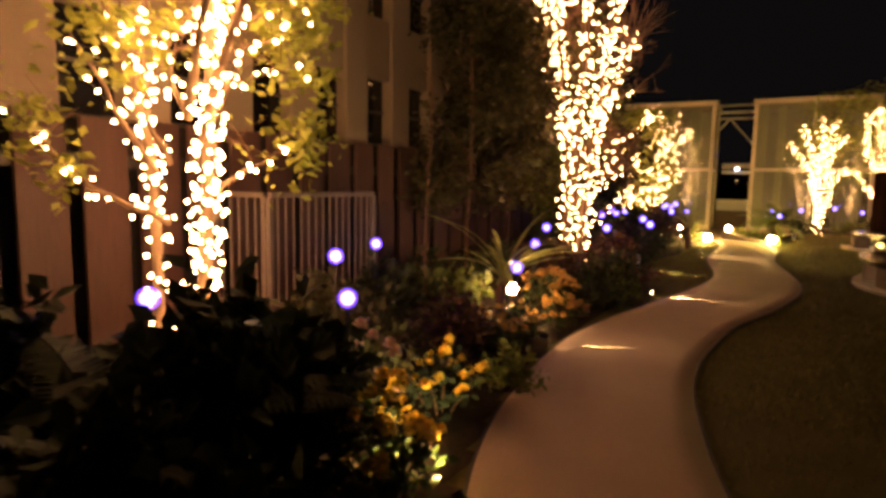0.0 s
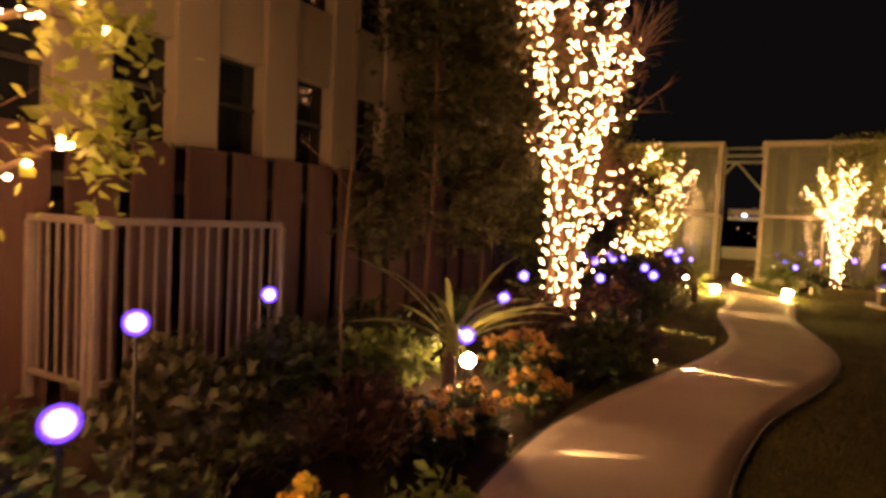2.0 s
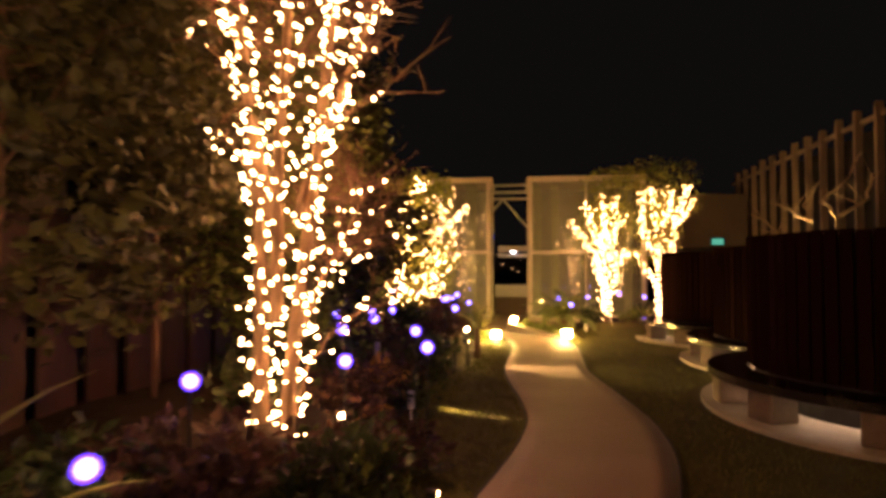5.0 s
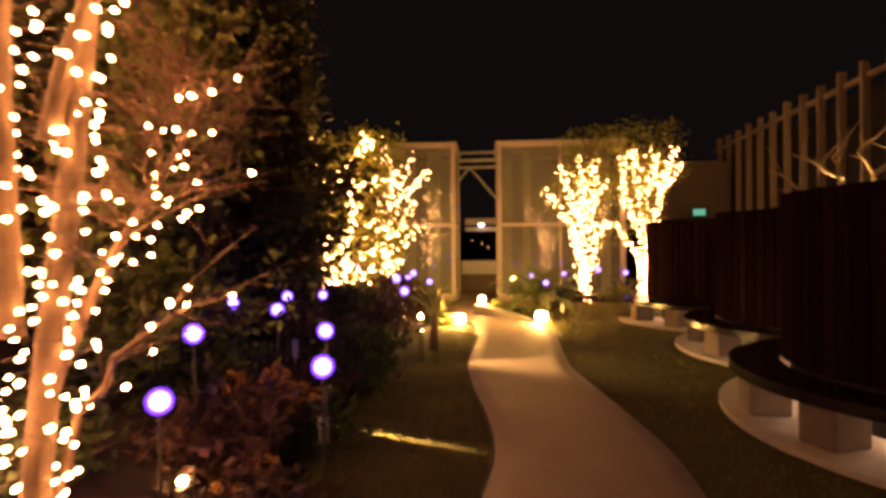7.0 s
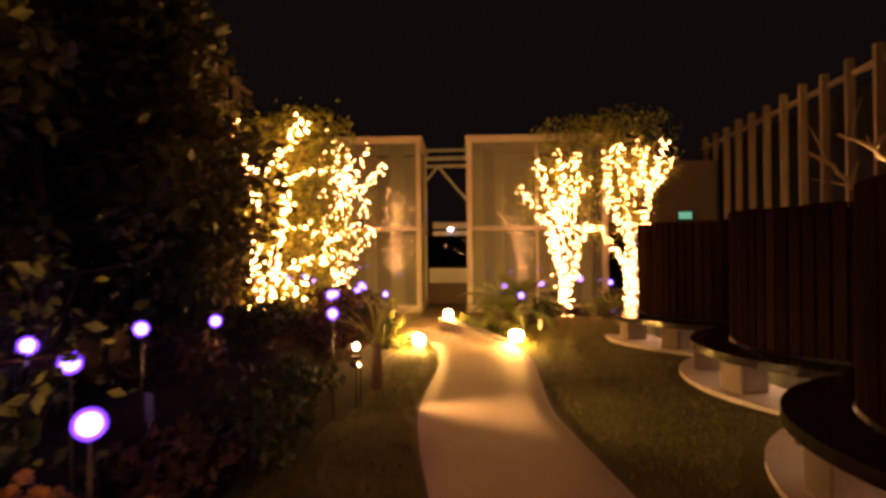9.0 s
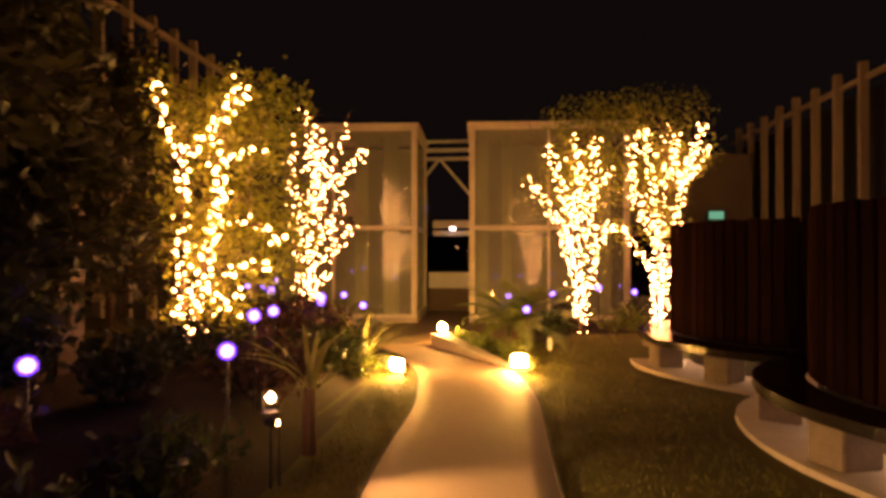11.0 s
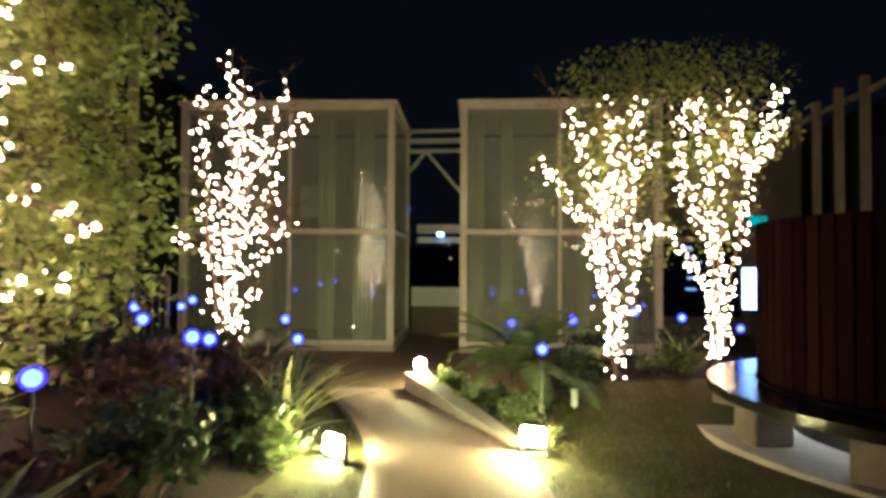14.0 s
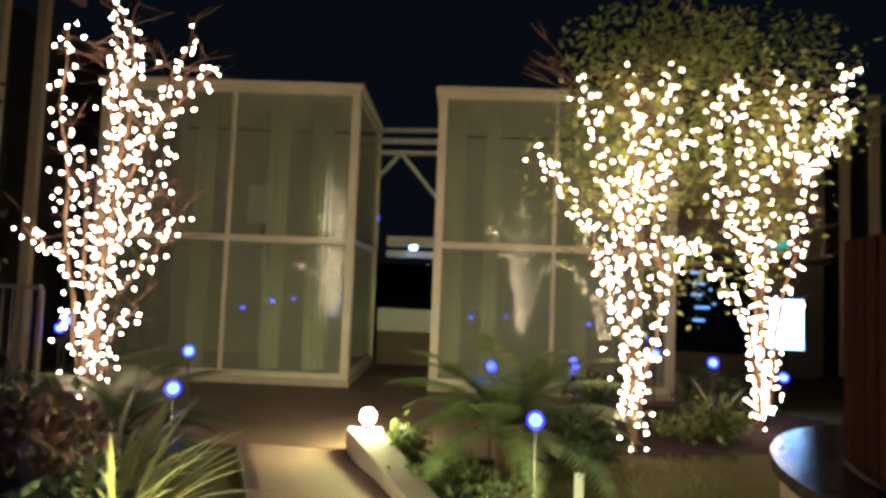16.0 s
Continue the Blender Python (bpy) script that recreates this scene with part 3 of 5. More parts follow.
# ---- round timber screens with ring benches ----
rng = random.Random(12)
DRUMS = ((3.32, 17.87), (3.6, 14.36), (3.14, 10.93))
for di, (cx, cy) in enumerate(DRUMS):
    pad = bmesh.new()
    ring = []
    for i in range(48):
        a = 2 * math.pi * i / 48
        r = 2.18 + 0.05 * math.sin(3 * a + di)
        ring.append((math.cos(a) * r, math.sin(a) * r))
    top = [pad.verts.new((x, y, 0.045)) for x, y in ring]
    low = [pad.verts.new((x, y, -0.2)) for x, y in ring]
    pad.faces.new(top)
    for i in range(48):
        pad.faces.new((low[i], low[(i + 1) % 48], top[(i + 1) % 48], top[i]))
    p = part("paving_ring", pad, M_PALE)
    p.location = (cx, cy, 0)
    tagged(p, "round pad of pale stone paving under the bench", "paving", "paving pads", kind="structure")
    drum = empty("timber_screen", (cx, cy, 0.045))
    tagged(drum, "tall round screen of dark brown upright boards", "timber screen", "round timber screens")
    n = 72
    bm = box_bm(-0.02, 0.02, -0.06, 0.06, 0.42, 1.91, 0.006)
    me = bpy.data.meshes.new("board")
    bm.to_mesh(me)
    bm.free()
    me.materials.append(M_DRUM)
    for i in range(n):
        a = 2 * math.pi * i / n
        b = new("board", me)
        b.parent = drum
        b.matrix_local = pose(1.58 * math.cos(a), 1.58 * math.sin(a), rng.uniform(-0.008, 0.008), 0, 0, math.degrees(a) + rng.uniform(-3, 3))
    # The near-black lining puts shade into the gaps between the boards.
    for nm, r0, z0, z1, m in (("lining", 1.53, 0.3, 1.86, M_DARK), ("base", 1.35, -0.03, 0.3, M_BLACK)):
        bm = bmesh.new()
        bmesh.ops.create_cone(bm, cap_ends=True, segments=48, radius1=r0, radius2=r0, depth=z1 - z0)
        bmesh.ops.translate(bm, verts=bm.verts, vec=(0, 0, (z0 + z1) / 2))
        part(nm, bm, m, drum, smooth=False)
    bench = empty("ring_bench", (cx, cy, 0.045))
    tagged(bench, "dark glossy slatted ring bench round the screen", "bench", "ring benches")
    me = bpy.data.meshes.new("slat")
    V = [(1.62, -0.062, 0.36), (2.02, -0.078, 0.36), (2.02, 0.078, 0.36), (1.62, 0.062, 0.36), (1.62, -0.062, 0.4), (2.02, -0.078, 0.4), (2.02, 0.078, 0.4), (1.62, 0.062, 0.4)]
    me.from_pydata(V, [], [(3, 2, 1, 0), (4, 5, 6, 7), (0, 1, 5, 4), (1, 2, 6, 5), (2, 3, 7, 6), (3, 0, 4, 7)])
    me.materials.append(M_SEAT)
    for i in range(76):
        b = new("slat", me)
        b.parent = bench
        b.matrix_local = pose(0, 0, rng.uniform(-0.002, 0.002), 0, 0, i * 360 / 76)
    for nm, r0, r1, z0, z1 in (("rim", 2.022, 2.05, 0.31, 0.4),):
        bm = bmesh.new()
        rows = []
        for i in range(64):
            a = 2 * math.pi * i / 64
            rows.append([bm.verts.new((r * math.cos(a), r * math.sin(a), z)) for r, z in ((r0, z0), (r1, z0), (r1, z1), (r0, z1))])
        for a, b in zip(rows, rows[1:] + rows[:1]):
            for i in range(4):
                bm.faces.new((a[i], b[i], b[(i + 1) % 4], a[(i + 1) % 4]))
        part(nm, bm, M_SEAT, bench)
    for a in range(118, 262, 16):
        r = math.radians(a + 5 * di)
        b = part("led", box_bm(-0.006, 0.006, -0.03, 0.03, -0.012, 0.012, 0.003), G_LED, bench, "small warm white lamp under the seat")
        b.matrix_local = pose(1.362 * math.cos(r), 1.362 * math.sin(r), 0.24, 0, 0, a + 5 * di)
    for a in ((158, 190, 222, 254) if di == 0 else (126, 158, 196, 230) if di == 1 else (140, 176, 204, 236)):
        bm = box_bm(-0.17, 0.17, -0.16, 0.16, 0.0, 0.308, 0.015)
        b = part("block", bm, M_BLOCK, bench, "rough stone support block")
        r = math.radians(a)
        b.matrix_local = pose(1.82 * math.cos(r), 1.82 * math.sin(r), 0, 0, 0, a + rng.uniform(-4, 4))


# ---- trees ----
def stem_line(base, tip, r0, r1, bow, rng, n=12, start=0.0):
    """A curved stem from base to tip, upright at first."""
    base, tip = Vector(base), Vector(tip)
    d = tip - base
    ph = rng.uniform(0, 6)
    out = []
    for i in range(n + 1):
        s = i / n
        p = base + Vector((d.x * s ** bow, d.y * s ** bow, d.z * s ** 0.94))
        wob = 0.035 * math.sin(s * 7 + ph) * s * (1.2 - s)
        out.append((p + Vector((wob * d.length * 0.5, wob * d.length * 0.4, 0)), r0 + (r1 - r0) * s))
    return out


def arc(first, middle, last, r0, r1, rng, n=9):
    """A bowed branch through three points, slightly crooked."""
    a, m, b = Vector(first), Vector(middle), Vector(last)
    c = 2 * m - (a + b) / 2
    out = []
    for i in range(n + 1):
        u = i / n
        p = a * (1 - u) ** 2 + c * 2 * u * (1 - u) + b * u * u
        k = 0.02 * math.sin(math.pi * u)
        out.append((p + Vector((rng.gauss(0, k), rng.gauss(0, k), rng.gauss(0, k))), r0 + (r1 - r0) * u))
    return out


def at_line(line, s):
    f = s * (len(line) - 1)
    i = min(int(f), len(line) - 2)
    u = f - i
    return line[i][0].lerp(line[i + 1][0], u), line[i][1] * (1 - u) + line[i + 1][1] * u


def string_bulbs(lines, dens, rng, size, label, spread=0.06):
    """Light strings wound round the given lines: dens bulbs to the metre."""
    V, Fc, wires = [], [], []
    for line, k in lines:
        length = sum((a[0] - b[0]).length for a, b in zip(line, line[1:]))
        n = max(2, int(length * dens * k))
        a, run = rng.uniform(0, 6), []
        for i in range(n):
            s = (i + rng.uniform(0.1, 0.9)) / n
            p, r = at_line(line, s)
            a += rng.uniform(1.0, 2.6)
            d = r + abs(rng.gauss(0.0, spread)) + 0.015
            q = p + Vector((math.cos(a) * d, math.sin(a) * d, rng.gauss(0, 0.035)))
            z = 2.0 * size * rng.uniform(0.8, 1.2)
            m = len(V)
            V += [q + v * z for v in BULB_V]
            Fc += [tuple(m + j for j in f) for f in BULB_F]
            run.append((q, 0.0025))
        wires.append(run)
    lights = empty("string_lights", tuple(lines[0][0][0][0]))
    tagged(lights, label, "string lights")
    o = Matrix.Translation(-lights.location)
    b = mesh_ob("bulb_string", V, Fc, G_BULB, True, lights)
    b["kind"] = "stuff"
    b.matrix_parent_inverse = o
    wv, wf = tube(wires, 3)
    w = mesh_ob("wire", wv, wf, M_WIRE, False, lights)
    w.matrix_parent_inverse = o
    return lights


def lit_tree(seed, stems, label, subs=5, sub_len=0.7, twigs=40, dens=55, bulb=0.019, leaves=0, leaf_size=0.06, leaf_zone=(0.4, 1.0), crown=None, lit_subs=1.0, extra=(), extra_lit=0.5, twig_len=0.7, deep=1.0, spread=0.06, tips=()):
    """stems: (base, tip, radius, bow, lights); extra: more lit branches, each by its foot, middle and tip."""
    rng = random.Random(seed)
    lines, lit, ends = [], [], []
    for base, tip, r, bow, k in stems:
        ln = stem_line(base, tip, r, r * 0.28, bow, rng)
        lines.append(ln)
        lit.append((ln, k))
        for i in range(subs):
            s = rng.uniform(0.35, 0.95)
            p, rr = at_line(ln, s)
            out = Vector((tip[0] - base[0], (tip[1] - base[1]) * deep, 0))
            out = out.normalized() if out.length > 0.05 else Vector((0, 0, 0))
            d = (out * 0.5 + Vector((rng.gauss(0, 0.6), rng.gauss(0, 0.6) * deep, rng.uniform(0.5, 1.4)))).normalized()
            q = p + d * sub_len * rng.uniform(0.5, 1.2) * (1.2 - 0.5 * s)
            sl = stem_line(p, q, rr * 0.42, rr * 0.2, 1.2, rng, 6)
            lines.append(sl)
            ends.append(sl)
            if rng.random() < lit_subs:
                lit.append((sl, 0.55 * k))
        ends.append(ln)
    for first, middle, last in extra:
        ln = arc(first, middle, last, 0.022, 0.007, rng)
        lines.append(ln)
        lit.append((ln, extra_lit))
        ends.append(ln)
    tree = empty("tree", stems[0][0])
    tagged(tree, label, "tree")
    o = Matrix.Translation(-tree.location)
    V, Fc = tube(lines, 7)
    t = mesh_ob("trunk", V, Fc, M_BARK, True, tree)
    t.matrix_parent_inverse = o
    tw = []
    for _ in range(twigs):
        ln = rng.choice(ends)
        p, rr = at_line(ln, rng.uniform(0.35, 1.0))
        d = Vector((rng.gauss(0, 0.8), rng.gauss(0, 0.8), rng.uniform(0.0, 1.1))).normalized()
        q = p + d * twig_len * rng.uniform(0.4, 1.2)
        l1 = stem_line(p, q, 0.007, 0.002, 1.3, rng, 5)
        tw.append(l1)
        for _ in range(3):
            p2, _r = at_line(l1, rng.uniform(0.3, 0.9))
            d2 = (d + Vector((rng.gauss(0, 0.7), rng.gauss(0, 0.7), rng.gauss(0.1, 0.5)))).normalized()
            tw.append(stem_line(p2, p2 + d2 * 0.3 * rng.uniform(0.5, 1.3), 0.004, 0.0015, 1.2, rng, 3))
    if tw:
        V, Fc = tube(tw, 3)
        w = mesh_ob("twig_tangle", V, Fc, M_TWIG, False, tree)
        w["kind"] = "stuff"
        w.matrix_parent_inverse = o
    pts = []
    for _ in range(leaves):
        if crown and rng.random() < 0.6:
            c, rad = rng.choice(crown)
            v = Vector((rng.gauss(0, 1), rng.gauss(0, 1), rng.gauss(0, 1))).normalized() * rng.random() ** 0.45
            pts.append(Vector(c) + Vector((v.x * rad[0], v.y * rad[1], v.z * rad[2])))
        else:
            p, rr = at_line(rng.choice(ends), rng.uniform(*leaf_zone))
            pts.append(p + Vector((rng.gauss(0, 0.16), rng.gauss(0, 0.16), rng.gauss(0, 0.14))))
    for c in tips:
        for _ in range(70):
            pts.append(Vector(c) + Vector((rng.gauss(0, 0.07), rng.gauss(0, 0.07), rng.gauss(0, 0.06))))
    if pts:
        V, Fc = leaf_mesh(pts, leaf_size, rng)
        lf = mesh_ob("crown", V, Fc, M_LEAF, False, tree)
        lf.matrix_parent_inverse = o
    string_bulbs(lit, dens, rng, bulb, "warm white fairy lights wound round the " + ("leafy" if leaves else "bare") + " tree", spread)
    return tree


# leafy tree at the start
lit_tree(1, [((-3.42, 1.5, 0.3), (-3.55, 1.5, 4.4), 0.04, 1.3, 1.2), ((-3.04, 1.57, 0.3), (-2.85, 1.6, 4.9), 0.05, 1.0, 4.2),
             ((-2.97, 1.55, 1.6), (-2.3, 1.85, 3.5), 0.04, 1.5, 0.7), ((-3.05, 1.5, 1.9), (-2.45, 1.4, 3.4), 0.032, 0.9, 0.7), ((-3.4, 1.5, 1.5), (-4.0, 1.2, 4.0), 0.035, 1.1, 0.6)],
         "slender leafy tree wrapped in warm fairy lights", subs=3, sub_len=0.7, twigs=60, dens=31, bulb=0.0075, leaves=5200, leaf_size=0.05, leaf_zone=(0.75, 1.0), spread=0.03,
         crown=[((-3.2, 1.6, 3.75), (1.2, 0.8, 0.85))],
         extra=[((-3.31, 1.5, 1.48), (-3.42, 1.28, 1.93), (-3.44, 1.02, 2.37)), ((-3.24, 1.5, 1.62), (-3.35, 1.37, 2.07), (-3.34, 1.2, 2.51)),
                ((-3.26, 1.5, 1.24), (-3.73, 1.23, 1.52), (-3.93, 0.9, 1.96)), ((-2.83, 1.55, 1.83), (-2.79, 1.75, 2.3), (-2.61, 2.11, 2.51)),
                ((-2.92, 1.58, 2.05), (-2.81, 1.85, 2.2), (-2.68, 2.15, 2.25)), ((-2.94, 1.55, 2.41), (-2.77, 1.81, 2.53), (-2.59, 2.06, 2.67)),
                ((-3.0, 1.57, 1.35), (-2.87, 1.84, 1.61), (-2.81, 2.2, 1.74)), ((-2.95, 1.55, 2.7), (-2.72, 1.69, 2.84), (-2.5, 1.85, 2.95)),
                ((-3.12, 1.55, 1.95), (-3.31, 1.55, 2.24), (-3.5, 1.55, 2.54))],
         tips=[(-2.7, 2.2, 1.92), (-2.79, 2.25, 1.72), (-2.66, 2.2, 2.22), (-2.6, 2.1, 2.45), (-2.55, 2.1, 2.62), (-2.85, 2.0, 2.45), (-2.7, 1.9, 2.65), (-3.9, 1.0, 1.9), (-3.6, 1.3, 2.5), (-3.4, 1.4, 2.75), (-3.85, 1.15, 1.55), (-3.0, 1.7, 2.65), (-2.75, 1.9, 2.9)])
# tall bare tree
lit_tree(2, [((-2.66, 7.4, 0.3), (-2.95, 7.3, 4.9), 0.058, 1.5, 1.6), ((-2.5, 7.45, 0.3), (-1.95, 7.7, 4.8), 0.055, 1.5, 1.7), ((-2.62, 7.42, 1.9), (-3.15, 7.35, 4.2), 0.045, 1.1, 0.8),
             ((-2.42, 7.45, 1.9), (-1.95, 7.65, 3.4), 0.04, 1.2, 0.8), ((-2.5, 7.5, 0.9), (-2.1, 7.98, 2.2), 0.03, 1.1, 0.6), ((-2.56, 7.42, 1.2), (-2.4, 7.2, 4.9), 0.05, 1.2, 0.9)],
         "tall bare branching tree wrapped in warm fairy lights", subs=6, sub_len=0.55, twigs=330, dens=34, bulb=0.0058, twig_len=0.6, deep=0.25, spread=0.045,
         extra=[((-2.48, 7.5, 0.55), (-2.25, 7.55, 1.06), (-1.82, 7.57, 1.34))])
# leafy tree further on
lit_tree(3, [((-4.05, 15.4, 0.3), (-4.05, 15.3, 2.6), 0.045, 1.2, 1.0), ((-4.0, 15.4, 0.3), (-3.6, 15.3, 2.2), 0.055, 1.1, 1.7)],
         "broad yellow-green leafy tree hung with warm fairy lights", subs=2, sub_len=0.35, twigs=50, dens=27, bulb=0.0088, spread=0.04, leaves=8500, leaf_size=0.048,
         crown=[((-3.7, 15.8, 2.6), (0.95, 0.6, 1.0)), ((-3.3, 15.8, 1.8), (0.7, 0.5, 0.8)), ((-4.1, 15.9, 3.0), (0.7, 0.6, 0.6)), ((-3.5, 15.9, 3.2), (0.75, 0.5, 0.5))],
         extra=[((-4.05, 15.3, 2.5), (-4.15, 15.22, 2.97), (-4.3, 15.2, 3.44)), ((-3.61, 15.3, 2.1), (-3.62, 15.3, 2.78), (-3.38, 15.3, 3.41)),
                ((-3.61, 15.3, 1.93), (-3.22, 15.26, 1.85), (-2.85, 15.2, 1.68)), ((-3.6, 15.3, 2.16), (-3.45, 15.24, 2.52), (-3.05, 15.2, 2.61)),
                ((-3.8, 15.35, 1.1), (-3.43, 15.28, 1.38), (-2.97, 15.2, 1.38)), ((-4.02, 15.3, 2.6), (-3.61, 15.3, 2.95), (-3.19, 15.2, 3.3)),
                ((-4.0, 15.3, 0.55), (-3.73, 15.19, 0.87), (-3.3, 15.1, 0.93)), ((-4.1, 15.2, 0.66), (-3.72, 14.93, 1.02), (-3.12, 14.9, 1.14))], extra_lit=0.8)
# slim bare tree by the terrace
lit_tree(5, [((-3.78, 18.68, 0.15), (-3.7, 18.75, 3.4), 0.022, 1.1, 0.9)],
         "slim bare tree wrapped in warm fairy lights", subs=9, sub_len=0.6, twigs=90, dens=21, bulb=0.0064, spread=0.055, twig_len=0.5, extra_lit=1.25,
         extra=[((-3.74, 18.7, 0.67), (-3.74, 18.85, 2.19), (-3.25, 19.0, 3.63)), ((-3.88, 18.7, 0.7), (-4.02, 18.58, 2.09), (-4.02, 18.46, 3.48)),
                ((-3.72, 18.7, 1.31), (-3.85, 18.82, 2.67), (-3.93, 18.94, 4.03)), ((-3.61, 18.7, 1.37), (-3.33, 18.64, 1.7), (-3.03, 18.58, 2.02)),
                ((-4.03, 18.7, 1.69), (-4.34, 18.76, 1.75), (-4.59, 18.82, 1.92)), ((-3.49, 18.7, 2.58), (-3.17, 18.65, 2.91), (-2.8, 18.58, 3.2)),
                ((-3.69, 18.7, 2.2), (-3.66, 18.76, 2.95), (-3.73, 18.82, 3.69)), ((-3.86, 18.7, 0.7), (-3.84, 18.63, 1.6), (-3.85, 18.52, 2.5)),
                ((-3.68, 18.7, 0.7), (-3.65, 18.75, 1.01), (-3.5, 18.82, 1.26)), ((-3.62, 18.7, 1.75), (-3.37, 18.64, 2.13), (-3.21, 18.58, 2.56))])
# pair of trees before the right glass room
lit_tree(6, [((0.6, 19.2, 0.15), (0.55, 19.3, 3.5), 0.026, 1.2, 0.7)],
         "spreading tree with yellowing crown wrapped in warm fairy lights", subs=6, sub_len=0.6, twigs=80, dens=23, bulb=0.0064, spread=0.05, leaves=3600, leaf_size=0.042,
         crown=[((0.9, 19.9, 3.9), (1.0, 0.6, 0.45)), ((0.7, 19.6, 3.0), (0.8, 0.4, 0.7))], leaf_zone=(0.6, 1.0), extra_lit=1.55,
         extra=[((0.57, 19.2, 0.39), (0.36, 19.34, 1.69), (-0.26, 19.5, 2.83)), ((0.54, 19.2, 0.5), (0.45, 19.11, 1.91), (0.03, 18.96, 3.23)),
                ((0.62, 19.2, 0.42), (0.76, 19.28, 1.26), (1.08, 19.38, 2.03)), ((0.46, 19.2, 2.17), (0.73, 19.12, 2.8), (0.78, 19.02, 3.38)),
                ((0.82, 19.2, 1.68), (0.76, 19.28, 2.4), (1.12, 19.38, 3.0)), ((0.41, 19.2, 1.72), (0.54, 19.13, 2.48), (0.52, 19.02, 3.25))])
lit_tree(7, [((2.08, 20.35, 0.15), (2.3, 20.5, 3.9), 0.026, 1.3, 0.7)],
         "spreading tree with yellowing crown wrapped in warm fairy lights", subs=6, sub_len=0.6, twigs=80, dens=23, bulb=0.0065, spread=0.05, leaves=3600, leaf_size=0.045,
         crown=[((2.2, 20.9, 4.2), (1.2, 0.6, 0.55)), ((2.0, 20.7, 3.0), (0.9, 0.4, 0.8))], leaf_zone=(0.6, 1.0), extra_lit=1.55,
         extra=[((2.07, 20.35, 0.35), (1.83, 20.25, 1.48), (1.12, 20.11, 2.08)), ((2.07, 20.35, 0.35), (2.05, 20.49, 2.12), (1.9, 20.65, 3.89)),
                ((2.16, 20.35, 0.39), (2.35, 20.21, 2.12), (2.77, 20.05, 3.78)), ((1.98, 20.35, 1.92), (1.66, 20.43, 2.81), (1.76, 20.53, 3.75)),
                ((2.44, 20.35, 2.71), (2.36, 20.3, 3.19), (2.37, 20.23, 3.68)), ((2.44, 20.35, 2.77), (2.77, 20.42, 3.09), (3.01, 20.47, 3.48))])


def dark_tree(seed, x, y, h, r, leaves, label, trunk=0.048, size=0.08, low=0.8, leaf=None):
    """An unlit evergreen: trunk, limbs and many clumps of leaves."""
    rng = random.Random(seed)
    z0 = land(x, y) - 0.05
    tree = empty("evergreen_tree", (x, y, z0))
    tagged(tree, label, "tree")
    o = Matrix.Translation(-tree.location)
    main = stem_line((x, y, z0), (x + rng.uniform(-0.3, 0.3), y + rng.uniform(-0.3, 0.3), h), trunk, 0.015, 1.2, rng, 14)
    lines, pts = [main], []
    for i in range(60):
        s = rng.uniform(low / h, 0.97)
        p, rr = at_line(main, s)
        a = rng.uniform(0, 6.28)
        ext = r * (1.05 - 0.75 * s ** 1.6) * rng.uniform(0.6, 1.2)
        q = p + Vector((math.cos(a) * ext, math.sin(a) * ext, rng.uniform(-0.1, 0.6)))
        ln = stem_line(p, q, max(0.008, rr * 0.4), 0.004, 0.9, rng, 5)
        lines.append(ln)
        for _ in range(leaves // 60):
            c, _r = at_line(ln, rng.uniform(0.2, 1.0))
            pts.append(c + Vector((rng.gauss(0, 0.14), rng.gauss(0, 0.14), rng.gauss(0, 0.16))))
    V, Fc = tube(lines, 6)
    t = mesh_ob("trunk", V, Fc, M_TWIG, True, tree)
    t.matrix_parent_inverse = o
    V, Fc = leaf_mesh(pts, size, rng)
    c = mesh_ob("crown", V, Fc, leaf or M_EVERGREEN, False, tree)
    c.matrix_parent_inverse = o
    return tree


for i, (x, y, h, r, n) in enumerate(((-3.72, 6.3, 6.6, 1.2, 14000), (-3.85, 7.9, 6.0, 1.05, 12000), (-4.5, 9.9, 6.8, 1.5, 10000), (-4.0, 11.4, 6.6, 1.5, 12000), (-3.95, 12.5, 4.2, 1.12, 17000), (-5.6, 14.6, 4.4, 1.4, 4200), (-5.8, 16.6, 3.9, 1.3, 3600), (-5.9, 18.6, 3.7, 1.1, 2600))):
    dark_tree(40 + i, x, y, h, r, n, "tall dark evergreen tree with fine leaves", low=0.5 if i > 1 else 0.9, size=0.075 if i > 1 else 0.062, trunk=0.048 if i > 1 else 0.028)
# The paler leaf colour carries part of the fairy lights' glow here.
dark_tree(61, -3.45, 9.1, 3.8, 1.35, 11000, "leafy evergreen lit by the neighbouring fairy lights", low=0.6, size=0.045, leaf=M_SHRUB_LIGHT)

